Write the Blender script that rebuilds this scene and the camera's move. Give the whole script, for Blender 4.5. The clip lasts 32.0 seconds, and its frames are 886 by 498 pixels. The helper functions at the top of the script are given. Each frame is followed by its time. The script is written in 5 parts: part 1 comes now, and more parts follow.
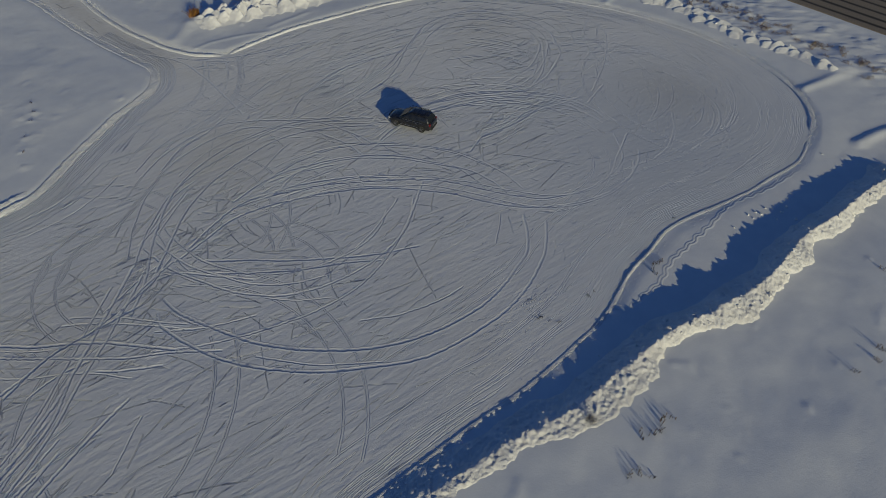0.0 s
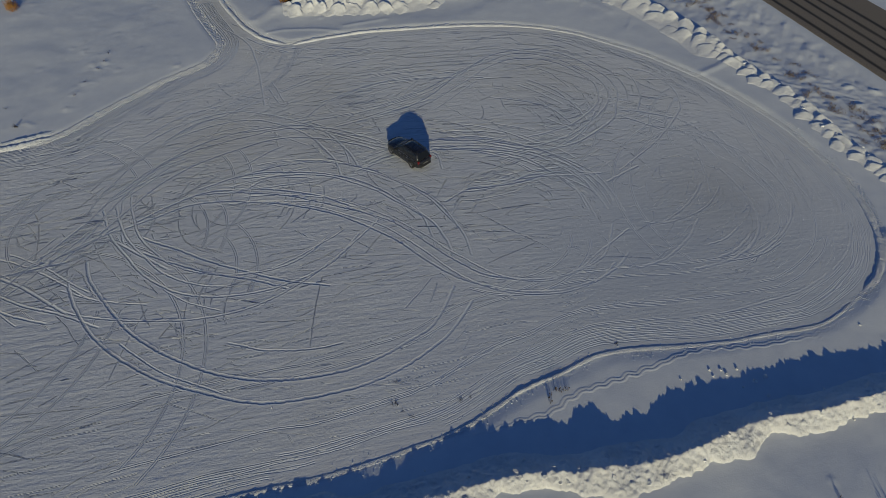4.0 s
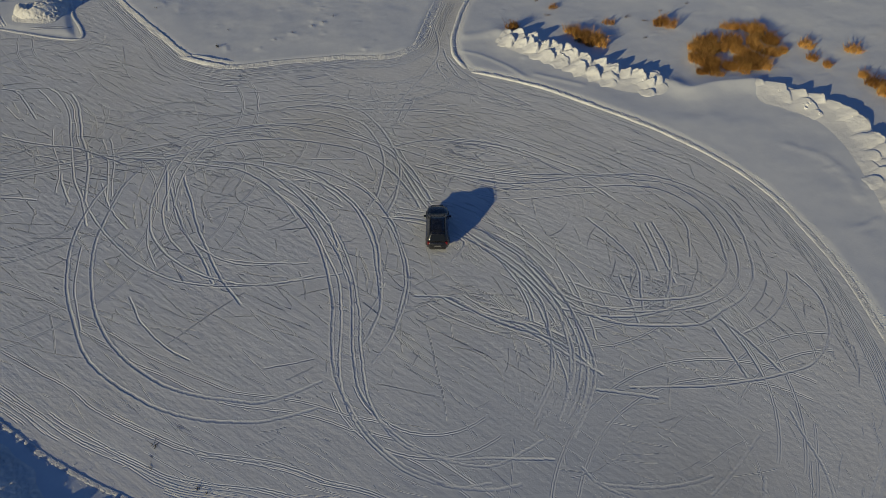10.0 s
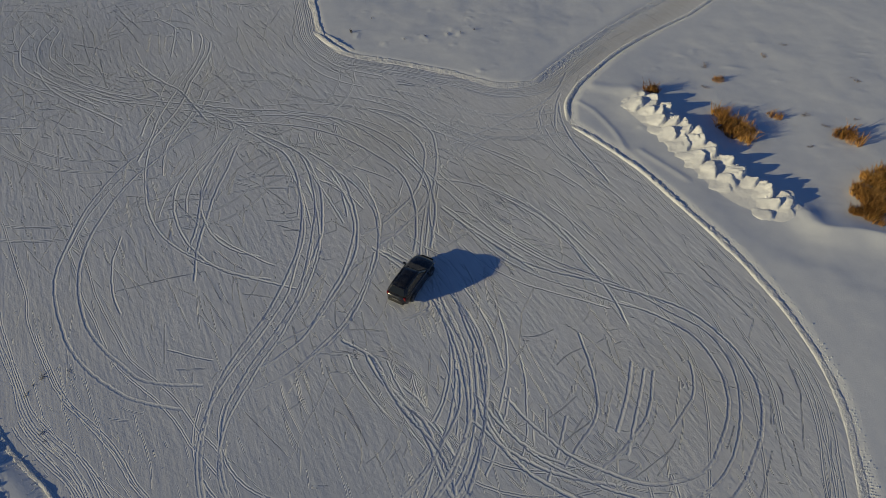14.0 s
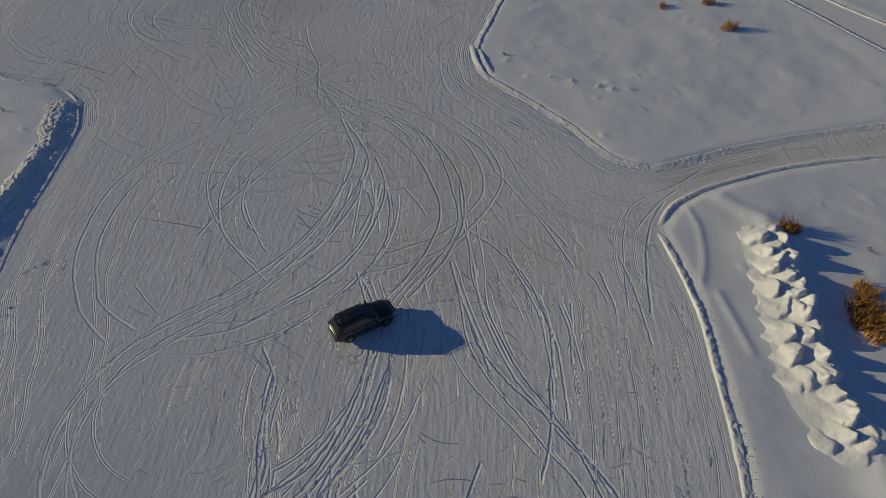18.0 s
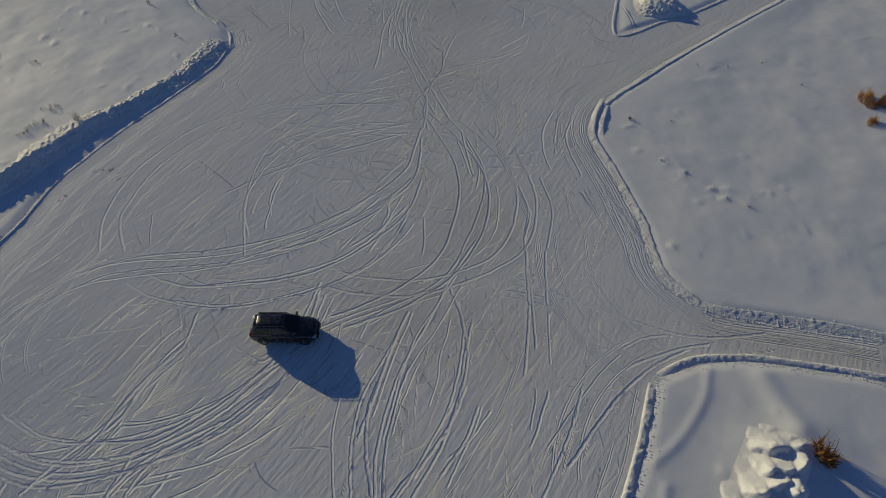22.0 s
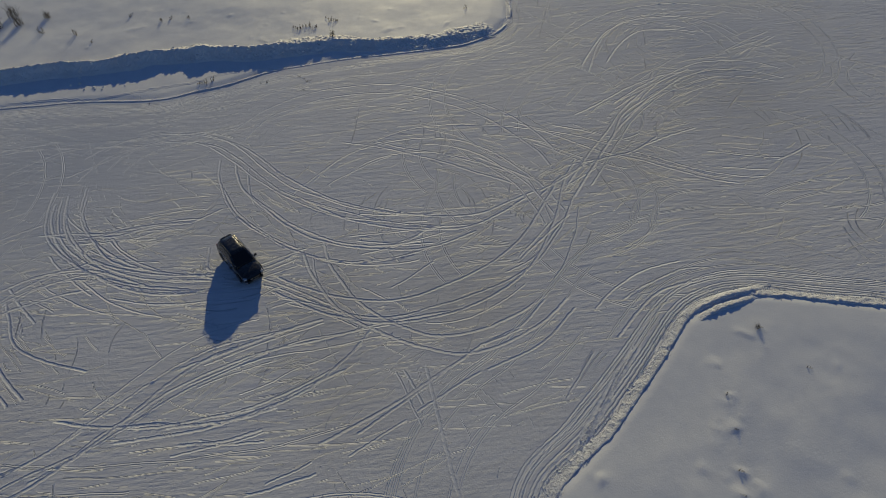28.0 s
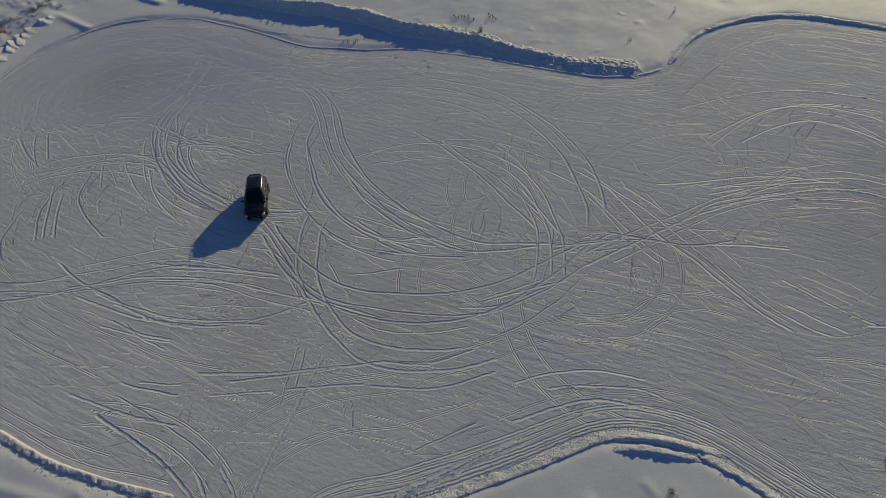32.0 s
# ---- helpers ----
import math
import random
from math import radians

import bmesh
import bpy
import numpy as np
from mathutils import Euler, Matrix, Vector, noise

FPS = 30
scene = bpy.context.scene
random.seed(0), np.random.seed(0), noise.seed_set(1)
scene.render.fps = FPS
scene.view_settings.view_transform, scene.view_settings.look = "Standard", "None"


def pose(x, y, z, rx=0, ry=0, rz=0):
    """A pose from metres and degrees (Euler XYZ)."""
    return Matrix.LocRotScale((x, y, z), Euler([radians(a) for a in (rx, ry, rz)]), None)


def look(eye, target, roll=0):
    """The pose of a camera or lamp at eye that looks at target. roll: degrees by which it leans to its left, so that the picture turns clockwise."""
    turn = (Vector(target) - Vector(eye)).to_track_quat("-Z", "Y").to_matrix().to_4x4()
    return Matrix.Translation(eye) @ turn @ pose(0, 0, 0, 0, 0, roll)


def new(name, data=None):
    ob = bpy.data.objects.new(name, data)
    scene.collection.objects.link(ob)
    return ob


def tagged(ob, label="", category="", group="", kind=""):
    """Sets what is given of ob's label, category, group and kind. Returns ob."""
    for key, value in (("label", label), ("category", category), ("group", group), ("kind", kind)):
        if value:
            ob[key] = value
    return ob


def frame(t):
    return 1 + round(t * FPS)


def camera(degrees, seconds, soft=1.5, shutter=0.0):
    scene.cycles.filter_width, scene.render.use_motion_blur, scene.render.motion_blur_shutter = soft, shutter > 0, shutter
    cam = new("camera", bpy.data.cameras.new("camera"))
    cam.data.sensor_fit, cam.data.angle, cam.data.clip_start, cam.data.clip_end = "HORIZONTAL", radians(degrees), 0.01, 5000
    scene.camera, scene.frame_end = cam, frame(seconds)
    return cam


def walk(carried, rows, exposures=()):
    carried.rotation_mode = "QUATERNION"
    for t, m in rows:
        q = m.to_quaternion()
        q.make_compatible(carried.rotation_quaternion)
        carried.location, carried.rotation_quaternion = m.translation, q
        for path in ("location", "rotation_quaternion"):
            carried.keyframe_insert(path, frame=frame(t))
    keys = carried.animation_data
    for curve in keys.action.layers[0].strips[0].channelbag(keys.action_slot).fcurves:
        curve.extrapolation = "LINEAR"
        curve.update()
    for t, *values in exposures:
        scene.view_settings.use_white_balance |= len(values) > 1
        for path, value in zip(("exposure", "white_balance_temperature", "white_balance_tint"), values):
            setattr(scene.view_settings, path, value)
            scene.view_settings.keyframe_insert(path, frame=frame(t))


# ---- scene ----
cam = camera(71.5, 32.0, soft=0.65)
METRES, EYE, TILT, LEAN, TURN = 156.5, 35.65, 0.0, 0.0, 0.0
ROWS = [
    (0.0, 0.0, 0.0, 0.0, -0.08, -46.83, 0.07),
    (0.5, 0.0153, 0.0046, 0.0006, 2.67, -46.88, 0.03),
    (1.0, 0.0303, 0.0102, 0.0007, 5.59, -46.9, -0.04),
    (1.5, 0.0448, 0.0164, 0.0007, 8.73, -46.88, -0.14),
    (2.0, 0.059, 0.0235, 0.0011, 11.87, -46.89, -0.18),
    (2.5, 0.0728, 0.0312, 0.0016, 14.33, -46.91, -0.17),
    (3.0, 0.0861, 0.0397, 0.0019, 16.37, -46.87, -0.22),
    (3.5, 0.0987, 0.0496, 0.0024, 19.23, -46.94, -0.25),
    (5.5, 0.1429, 0.0966, 0.0036, 33.64, -46.87, -0.27),
    (6.0, 0.1515, 0.1094, 0.0038, 36.94, -46.87, -0.37),
    (6.5, 0.1593, 0.1229, 0.004, 40.34, -46.91, -0.44),
    (7.0, 0.1671, 0.137, 0.0041, 43.96, -46.89, -0.37),
    (7.5, 0.1728, 0.1513, 0.0044, 47.52, -46.97, -0.44),
    (8.0, 0.1779, 0.1659, 0.0046, 51.37, -46.98, -0.51),
    (8.5, 0.1823, 0.1808, 0.0048, 55.16, -46.96, -0.55),
    (9.0, 0.1857, 0.1959, 0.0046, 58.63, -46.93, -0.58),
    (9.5, 0.1881, 0.2109, 0.0043, 62.05, -46.94, -0.66),
    (10.0, 0.1893, 0.2262, 0.0039, 65.56, -46.99, -0.72),
    (10.5, 0.1896, 0.2414, 0.0038, 69.63, -47.1, -0.79),
    (11.0, 0.1891, 0.2567, 0.0032, 73.29, -47.17, -0.8),
    (11.5, 0.1879, 0.2711, 0.0031, 76.59, -47.27, -0.82),
    (12.0, 0.1861, 0.2865, 0.0027, 80.14, -47.3, -0.8),
    (12.5, 0.183, 0.3021, 0.003, 83.62, -47.4, -0.71),
    (13.0, 0.1792, 0.3172, 0.003, 86.9, -47.43, -0.7),
    (13.5, 0.1748, 0.3323, 0.0027, 90.65, -47.37, -0.66),
    (14.0, 0.169, 0.3464, 0.0026, 94.02, -47.36, -0.66),
    (14.5, 0.1624, 0.3604, 0.0022, 97.52, -47.33, -0.61),
    (16.5, 0.1277, 0.4104, 0.002, 114.01, -47.39, -0.78),
    (17.0, 0.1173, 0.4217, 0.0024, 117.93, -47.49, -0.72),
    (17.5, 0.1065, 0.4323, 0.0023, 121.7, -47.5, -0.74),
    (18.0, 0.0948, 0.4426, 0.0019, 125.37, -47.5, -0.65),
    (18.5, 0.0823, 0.4515, 0.0018, 129.1, -47.61, -0.7),
    (19.0, 0.0695, 0.4598, 0.0018, 132.89, -47.67, -0.68),
    (19.5, 0.0558, 0.4676, 0.002, 136.72, -47.75, -0.61),
    (20.0, 0.0423, 0.4737, 0.0022, 140.78, -47.82, -0.66),
    (20.5, 0.0278, 0.4799, 0.0023, 144.84, -47.83, -0.58),
    (21.0, 0.0132, 0.485, 0.0025, 148.45, -47.83, -0.59),
    (21.5, -0.0016, 0.4891, 0.0028, 152.04, -47.82, -0.53),
    (22.0, -0.0169, 0.4923, 0.0036, 155.85, -47.86, -0.44),
    (22.5, -0.0327, 0.4947, 0.0043, 159.69, -47.88, -0.25),
    (23.0, -0.0482, 0.4957, 0.0051, 163.78, -47.91, -0.21),
    (23.5, -0.0641, 0.4961, 0.0053, 168.39, -47.9, -0.08),
    (24.0, -0.08, 0.4953, 0.0057, 172.68, -47.95, -0.04),
    (24.5, -0.0959, 0.493, 0.0065, 176.6, -48.05, 0.08),
    (25.0, -0.1114, 0.4904, 0.0068, 180.8, -48.08, 0.19),
    (25.5, -0.127, 0.4871, 0.0069, 184.95, -48.12, 0.21),
    (27.5, -0.1845, 0.4638, 0.0067, 201.55, -48.13, 0.29),
    (28.0, -0.1979, 0.4559, 0.0063, 205.92, -48.11, 0.35),
    (28.5, -0.2109, 0.4469, 0.0061, 210.15, -48.13, 0.44),
    (29.0, -0.2235, 0.4371, 0.0058, 213.99, -48.1, 0.57),
    (29.5, -0.2353, 0.4264, 0.0057, 217.89, -48.11, 0.68),
    (30.0, -0.2464, 0.4151, 0.0056, 221.73, -48.09, 0.79),
    (30.5, -0.2568, 0.403, 0.0058, 225.75, -48.1, 0.87),
    (31.0, -0.2667, 0.3903, 0.006, 229.49, -48.1, 1.0),
    (31.5, -0.2757, 0.3773, 0.0059, 233.2, -48.05, 1.12),
    (32.0, -0.2839, 0.364, 0.0058, 237.23, -47.98, 1.22),
]
walk(cam, [(t, pose(0, 0, EYE, TILT, LEAN, TURN) @ pose(METRES * x, METRES * y, METRES * z, 90 + pitch, roll, yaw)) for t, x, y, z, yaw, pitch, roll in ROWS],
     [(0.0, -0.95, 6000, 10), (3.0, -0.98, 5900, 10), (7.0, -0.87, 6300, 10), (11.0, -0.81, 6500, 10), (20.0, -0.79, 6550, 10), (32.0, -0.77, 6600, 10)])

# ---------------------------------------------------------------- sky and sun
SUN_AZ, SUN_EL = radians(-63.0), radians(13.5)      # where the sun stands, from +x towards +y
SUN_WAY = Vector((math.cos(SUN_AZ) * math.cos(SUN_EL), math.sin(SUN_AZ) * math.cos(SUN_EL), math.sin(SUN_EL)))
world = bpy.data.worlds.new("winter_sky")
scene.world = world
world.use_nodes = True
wn = world.node_tree.nodes
sky = wn.new("ShaderNodeTexSky")
sky.sky_type = "NISHITA"
sky.sun_disc = False
sky.sun_elevation = SUN_EL
sky.sun_rotation = math.atan2(SUN_WAY.x, SUN_WAY.y)
sky.altitude = 200
sky.air_density, sky.dust_density, sky.ozone_density = 1.0, 0.0, 4.0
wn["Background"].inputs["Strength"].default_value = 0.09
clear = wn.new("ShaderNodeMix")                     # a clear, deep blue winter sky
clear.data_type, clear.blend_type = "RGBA", "MULTIPLY"
clear.inputs["Factor"].default_value = 1.0
clear.inputs[7].default_value = (0.86, 0.91, 1.16, 1)
world.node_tree.links.new(sky.outputs[0], clear.inputs[6])
world.node_tree.links.new(clear.outputs[2], wn["Background"].inputs["Color"])
sun_data = bpy.data.lights.new("sun", "SUN")
sun_data.energy, sun_data.angle, sun_data.color = 5.0, radians(0.53), (1.0, 0.875, 0.53)
sun = new("sun", sun_data)
sun.matrix_world = look(SUN_WAY * 100, (0, 0, 0))


# ---------------------------------------------------------------- materials
def material(name, color, rough=0.5, metal=0.0):
    m = bpy.data.materials.new(name)
    m.use_nodes = True
    b = m.node_tree.nodes["Principled BSDF"]
    b.inputs["Base Color"].default_value = (*color, 1)
    b.inputs["Roughness"].default_value = rough
    b.inputs["Metallic"].default_value = metal
    return m, m.node_tree.nodes, m.node_tree.links, b


def noise_tex(nodes, links, scale, detail=4.0, rough=0.55, stretch=None, turn=0.0):
    """Noise in world metres; stretch draws it out along a turned axis."""
    co = nodes.new("ShaderNodeNewGeometry")
    t = nodes.new("ShaderNodeTexNoise")
    t.inputs["Scale"].default_value = scale
    t.inputs["Detail"].default_value = detail
    t.inputs["Roughness"].default_value = rough
    src = co.outputs["Position"]
    if stretch:
        r = nodes.new("ShaderNodeVectorRotate")
        r.rotation_type = "Z_AXIS"
        r.inputs["Angle"].default_value = -turn
        links.new(src, r.inputs["Vector"])
        mp = nodes.new("ShaderNodeMapping")
        mp.inputs["Scale"].default_value = stretch
        links.new(r.outputs[0], mp.inputs["Vector"])
        src = mp.outputs[0]
    links.new(src, t.inputs["Vector"])
    return t.outputs["Fac"]


def ramp(nodes, links, fac, stops):
    r = nodes.new("ShaderNodeValToRGB")
    e = r.color_ramp.elements
    while len(e) < len(stops):
        e.new(0.5)
    for el, (p, c) in zip(e, stops):
        el.position, el.color = p, (*c, 1)
    links.new(fac, r.inputs["Fac"])
    return r.outputs["Color"]


def mixed(nodes, links, fac, a, b, kind="MIX"):
    m = nodes.new("ShaderNodeMix")
    m.data_type, m.blend_type = "RGBA", kind
    if isinstance(fac, float):
        m.inputs["Factor"].default_value = fac
    else:
        links.new(fac, m.inputs["Factor"])
    for v, k in ((a, 6), (b, 7)):
        if isinstance(v, tuple):
            m.inputs[k].default_value = (*v, 1)
        else:
            links.new(v, m.inputs[k])
    return m.outputs[2]


def bump(nodes, links, height, strength, distance, before=None):
    b = nodes.new("ShaderNodeBump")
    b.inputs["Strength"].default_value = strength
    b.inputs["Distance"].default_value = distance
    links.new(height, b.inputs["Height"])
    if before is not None:
        links.new(before, b.inputs["Normal"])
    return b.outputs["Normal"]


PLOW = radians(38)                                  # the way the lot was ploughed
HARD_LINES, HARD_PLOW, HARD_CROSS, HARD_FINE, HARD_GRIT = 0.024, 0.041, 0.021, 0.013, 0.018   # metres of relief on the packed lot


def along(nodes, links, key, across, slow, detail=3.0, rough=0.6, seed=0.0):
    """Noise drawn out along the way that the wheels went; key names the sheet's own distance across that way."""
    at = nodes.new("ShaderNodeAttribute")
    at.attribute_name = key
    geo = nodes.new("ShaderNodeNewGeometry")
    sep = nodes.new("ShaderNodeSeparateXYZ")
    links.new(geo.outputs["Position"], sep.inputs[0])
    com = nodes.new("ShaderNodeCombineXYZ")
    for k, (src, f) in enumerate(((at.outputs["Fac"], across), (sep.outputs["X"], slow), (sep.outputs["Y"], slow))):
        m = nodes.new("ShaderNodeMath")
        m.operation = "MULTIPLY_ADD"
        m.inputs[1].default_value, m.inputs[2].default_value = f, seed
        links.new(src, m.inputs[0])
        links.new(m.outputs[0], com.inputs[k])
    t = nodes.new("ShaderNodeTexNoise")
    t.inputs["Scale"].default_value = 1.0
    t.inputs["Detail"].default_value, t.inputs["Roughness"].default_value = detail, rough
    links.new(com.outputs[0], t.inputs["Vector"])
    return t.outputs["Fac"]


def summed(nodes, links, terms):
    """Adds weighted heights."""
    total = None
    for src, weight in terms:
        m = nodes.new("ShaderNodeMath")
        m.operation = "MULTIPLY_ADD"
        links.new(src, m.inputs[0])
        m.inputs[1].default_value = weight
        if total is None:
            m.inputs[2].default_value = 0.0
        else:
            links.new(total, m.inputs[2])
        total = m.outputs[0]
    return total


def ground_material():
    """Fresh drifted snow outside, hard packed and scratched snow on the lot, told apart by the sheet's own 'packed' value."""
    m, n, l, b = material("snow_ground", (0.8, 0.8, 0.82), 0.6)

    def sheet(key):
        at = n.new("ShaderNodeAttribute")
        at.attribute_name = key
        return at.outputs["Fac"]
    packed, dirt, icy_dim, turned = sheet("packed"), sheet("dirt"), sheet("icy_dim"), sheet("turned")
    big = noise_tex(n, l, 0.06, 5, 0.6)
    mid = noise_tex(n, l, 0.7, 5, 0.6)
    fresh = ramp(n, l, mid, [(0.3, (0.74, 0.755, 0.775)), (0.7, (0.81, 0.82, 0.825))])
    hard = ramp(n, l, big, [(0.32, (0.765, 0.775, 0.795)), (0.52, (0.80, 0.80, 0.80)), (0.72, (0.78, 0.77, 0.745))])
    hard = mixed(n, l, 0.6, hard, ramp(n, l, along(n, l, "flow", 3.0, 0.3, 5, 0.7), [(0.3, (0.80, 0.80, 0.81)), (0.65, (1.0, 1.0, 1.0))]), "MULTIPLY")
    # blue-grey of polished snow, with the weaker light there painted into the colour
    hard = mixed(n, l, icy_dim, hard, (0.60, 0.625, 0.67))
    col = mixed(n, l, packed, fresh, hard)
    df = n.new("ShaderNodeMath")
    df.operation = "MULTIPLY"
    l.new(dirt, df.inputs[0])
    l.new(noise_tex(n, l, 0.9, 6, 0.7), df.inputs[1])
    col = mixed(n, l, df.outputs[0], col, (0.42, 0.365, 0.26))
    col = mixed(n, l, sheet("pressed"), col, (0.93, 0.93, 0.94), "MULTIPLY")
    l.new(col, b.inputs["Base Color"])
    # heights: scratches along the way of the wheels, others across them, pebbly crust
    fine = noise_tex(n, l, 9.0, 3, 0.7)
    grit = noise_tex(n, l, 3.2, 3, 0.6)
    lines = mixed(n, l, turned, along(n, l, "flow", 3.4, 0.45, 4, 0.6), along(n, l, "arcs", 3.4, 0.45, 4, 0.6, 30.0))
    ploughed = noise_tex(n, l, 2.1, 4, 0.6, (0.20, 1.3, 1.0), PLOW - 0.1)
    cross = noise_tex(n, l, 2.8, 4, 0.6, (0.20, 1.2, 1.0), PLOW + 0.45)
    lot = summed(n, l, ((lines, HARD_LINES), (ploughed, HARD_PLOW), (cross, HARD_CROSS), (fine, HARD_FINE), (grit, HARD_GRIT)))
    ease = n.new("ShaderNodeMath")
    ease.operation = "MULTIPLY_ADD"
    l.new(sheet("calm"), ease.inputs[0])
    ease.inputs[1].default_value, ease.inputs[2].default_value = -0.68, 1.0
    eased = n.new("ShaderNodeMath")
    eased.operation = "MULTIPLY"
    l.new(lot, eased.inputs[0])
    l.new(ease.outputs[0], eased.inputs[1])
    soft_snow = summed(n, l, ((fine, 0.010), (mid, 0.02)))
    hgt = n.new("ShaderNodeMix")
    hgt.data_type = "FLOAT"
    l.new(packed, hgt.inputs["Factor"])
    l.new(soft_snow, hgt.inputs[2])
    l.new(eased.outputs[0], hgt.inputs[3])
    bp = n.new("ShaderNodeBump")
    bp.inputs["Strength"].default_value = 1.0
    bp.inputs["Distance"].default_value = 1.0
    l.new(hgt.outputs[0], bp.inputs["Height"])
    l.new(bp.outputs[0], b.inputs["Normal"])
    for name, loose, firm in (("Roughness", 0.65, 0.8), ("Diffuse Roughness", 0.05, 0.17), ("Specular IOR Level", 0.22, 0.12)):
        between = n.new("ShaderNodeMapRange")
        between.inputs["To Min"].default_value, between.inputs["To Max"].default_value = loose, firm
        l.new(packed, between.inputs["Value"])
        l.new(between.outputs[0], b.inputs[name])
    return m


def bank_material(name, low, high, relief, scale):
    m, n, l, b = material(name, high, 0.6)
    l.new(ramp(n, l, noise_tex(n, l, 0.8, 5), [(0.3, low), (0.65, high)]), b.inputs["Base Color"])
    l.new(bump(n, l, noise_tex(n, l, scale, 7, 0.65), 1.0, relief), b.inputs["Normal"])
    b.inputs["Diffuse Roughness"].default_value = 0.16
    b.inputs["Specular IOR Level"].default_value = 0.2
    return m


MAT_GROUND = ground_material()
MAT_BANK = bank_material("snow_ploughed", (0.77, 0.75, 0.715), (0.86, 0.845, 0.81), 0.09, 4.5)
MAT_BERM = bank_material("snow_crumbled", (0.68, 0.69, 0.71), (0.82, 0.82, 0.82), 0.10, 8.0)
MAT_HEAP = bank_material("snow_heaped", (0.78, 0.775, 0.765), (0.86, 0.85, 0.83), 0.05, 3.0)


def asphalt_material():
    m, n, l, b = material("asphalt_winter", (0.1, 0.095, 0.09), 0.85)
    base = ramp(n, l, noise_tex(n, l, 6.0, 6, 0.7), [(0.3, (0.20, 0.16, 0.115)), (0.7, (0.31, 0.255, 0.185))])
    at = n.new("ShaderNodeAttribute")
    at.attribute_name = "worn"
    sp = n.new("ShaderNodeMath")
    sp.operation = "MULTIPLY_ADD"
    l.new(noise_tex(n, l, 1.2, 5, 0.7, (0.12, 1.5, 1), radians(-48.4)), sp.inputs[0])
    sp.inputs[1].default_value = 0.6
    l.new(at.outputs["Fac"], sp.inputs[2])
    col = mixed(n, l, ramp(n, l, sp.outputs[0], [(0.45, (1, 1, 1)), (0.85, (0, 0, 0))]), (0.04, 0.034, 0.028), base)
    l.new(col, b.inputs["Base Color"])
    l.new(bump(n, l, noise_tex(n, l, 30, 4), 0.6, 0.02), b.inputs["Normal"])
    return m


def plant_material(name, a, c, rough=0.8):
    m, n, l, b = material(name, a, rough)
    g = n.new("ShaderNodeNewGeometry")
    own = n.new("ShaderNodeObjectInfo")
    shade = ramp(n, l, own.outputs["Random"], [(0.0, (0.5, 0.46, 0.42)), (0.5, (0.9, 0.88, 0.86)), (1.0, (1.0, 1.0, 1.0))])
    l.new(mixed(n, l, 1.0, ramp(n, l, g.outputs["Random Per Island"], [(0.0, a), (1.0, c)]), shade, "MULTIPLY"), b.inputs["Base Color"])
    b.inputs["Specular IOR Level"].default_value = 0.15
    return m


MAT_ASPHALT = asphalt_material()
MAT_REED = plant_material("dry_reed", (0.36, 0.17, 0.045), (0.74, 0.44, 0.14))
MAT_REED_DARK = plant_material("dry_reed_dark", (0.22, 0.10, 0.032), (0.60, 0.33, 0.10))
MAT_WEED = plant_material("dry_weed", (0.05, 0.034, 0.022), (0.15, 0.10, 0.06))
MAT_STRAW = plant_material("pale_straw", (0.16, 0.115, 0.08), (0.40, 0.31, 0.22))
MAT_TWIG = plant_material("dead_twig", (0.05, 0.04, 0.032), (0.10, 0.08, 0.06))
MAT_PAINT, _n, _l, _b = material("black_car_paint", (0.012, 0.012, 0.013), 0.22)
_b.inputs["Coat Weight"].default_value = 0.6
_b.inputs["Coat Roughness"].default_value = 0.08
_l.new(ramp(_n, _l, noise_tex(_n, _l, 3.0, 4), [(0.4, (0.010, 0.010, 0.011)), (0.75, (0.03, 0.029, 0.028))]), _b.inputs["Base Color"])
_l.new(ramp(_n, _l, noise_tex(_n, _l, 5.0, 5), [(0.35, (0.16, 0.16, 0.16)), (0.7, (0.42, 0.42, 0.42))]), _b.inputs["Roughness"])
MAT_GLASS, _n, _l, _b = material("tinted_glass", (0.015, 0.017, 0.02), 0.12)
_b.inputs["Specular IOR Level"].default_value = 0.25
MAT_TRIM = material("black_plastic_trim", (0.02, 0.02, 0.02), 0.6)[0]
MAT_CHROME = material("chrome", (0.7, 0.7, 0.7), 0.18, 1.0)[0]
MAT_RIM = material("alloy_rim", (0.34, 0.34, 0.35), 0.32, 0.9)[0]
MAT_TYRE, _n, _l, _b = material("tyre_rubber", (0.02, 0.02, 0.02), 0.85)
_l.new(ramp(_n, _l, noise_tex(_n, _l, 9.0, 4), [(0.5, (0.018, 0.018, 0.018)), (0.75, (0.30, 0.30, 0.31))]), _b.inputs["Base Color"])
MAT_LAMP = material("headlamp_lens", (0.45, 0.46, 0.48), 0.1)[0]
MAT_TAIL = material("tail_lamp_lens", (0.18, 0.01, 0.01), 0.15)[0]
MAT_PLATE = material("plate_white", (0.16, 0.16, 0.16), 0.7)[0]


# ---------------------------------------------------------------- helpers
def mesh_from(name, verts, faces, mat, smooth=True):
    me = bpy.data.meshes.new(name)
    me.from_pydata([tuple(v) for v in verts], [], [tuple(f) for f in faces])
    me.materials.append(mat)
    if smooth:
        me.polygons.foreach_set("use_smooth", [True] * len(me.polygons))
    me.update()
    return me


def part(name, bm, mat, parent=None, label="", smooth=False):
    """Links a bmesh as one mesh object under a thing or under a part."""
    me = bpy.data.meshes.new(name)
    bm.to_mesh(me)
    bm.free()
    me.materials.append(mat)
    if smooth:
        me.polygons.foreach_set("use_smooth", [True] * len(me.polygons))
    ob = new(name, me)
    ob.parent = parent
    if label:
        ob["label"] = label
    return ob


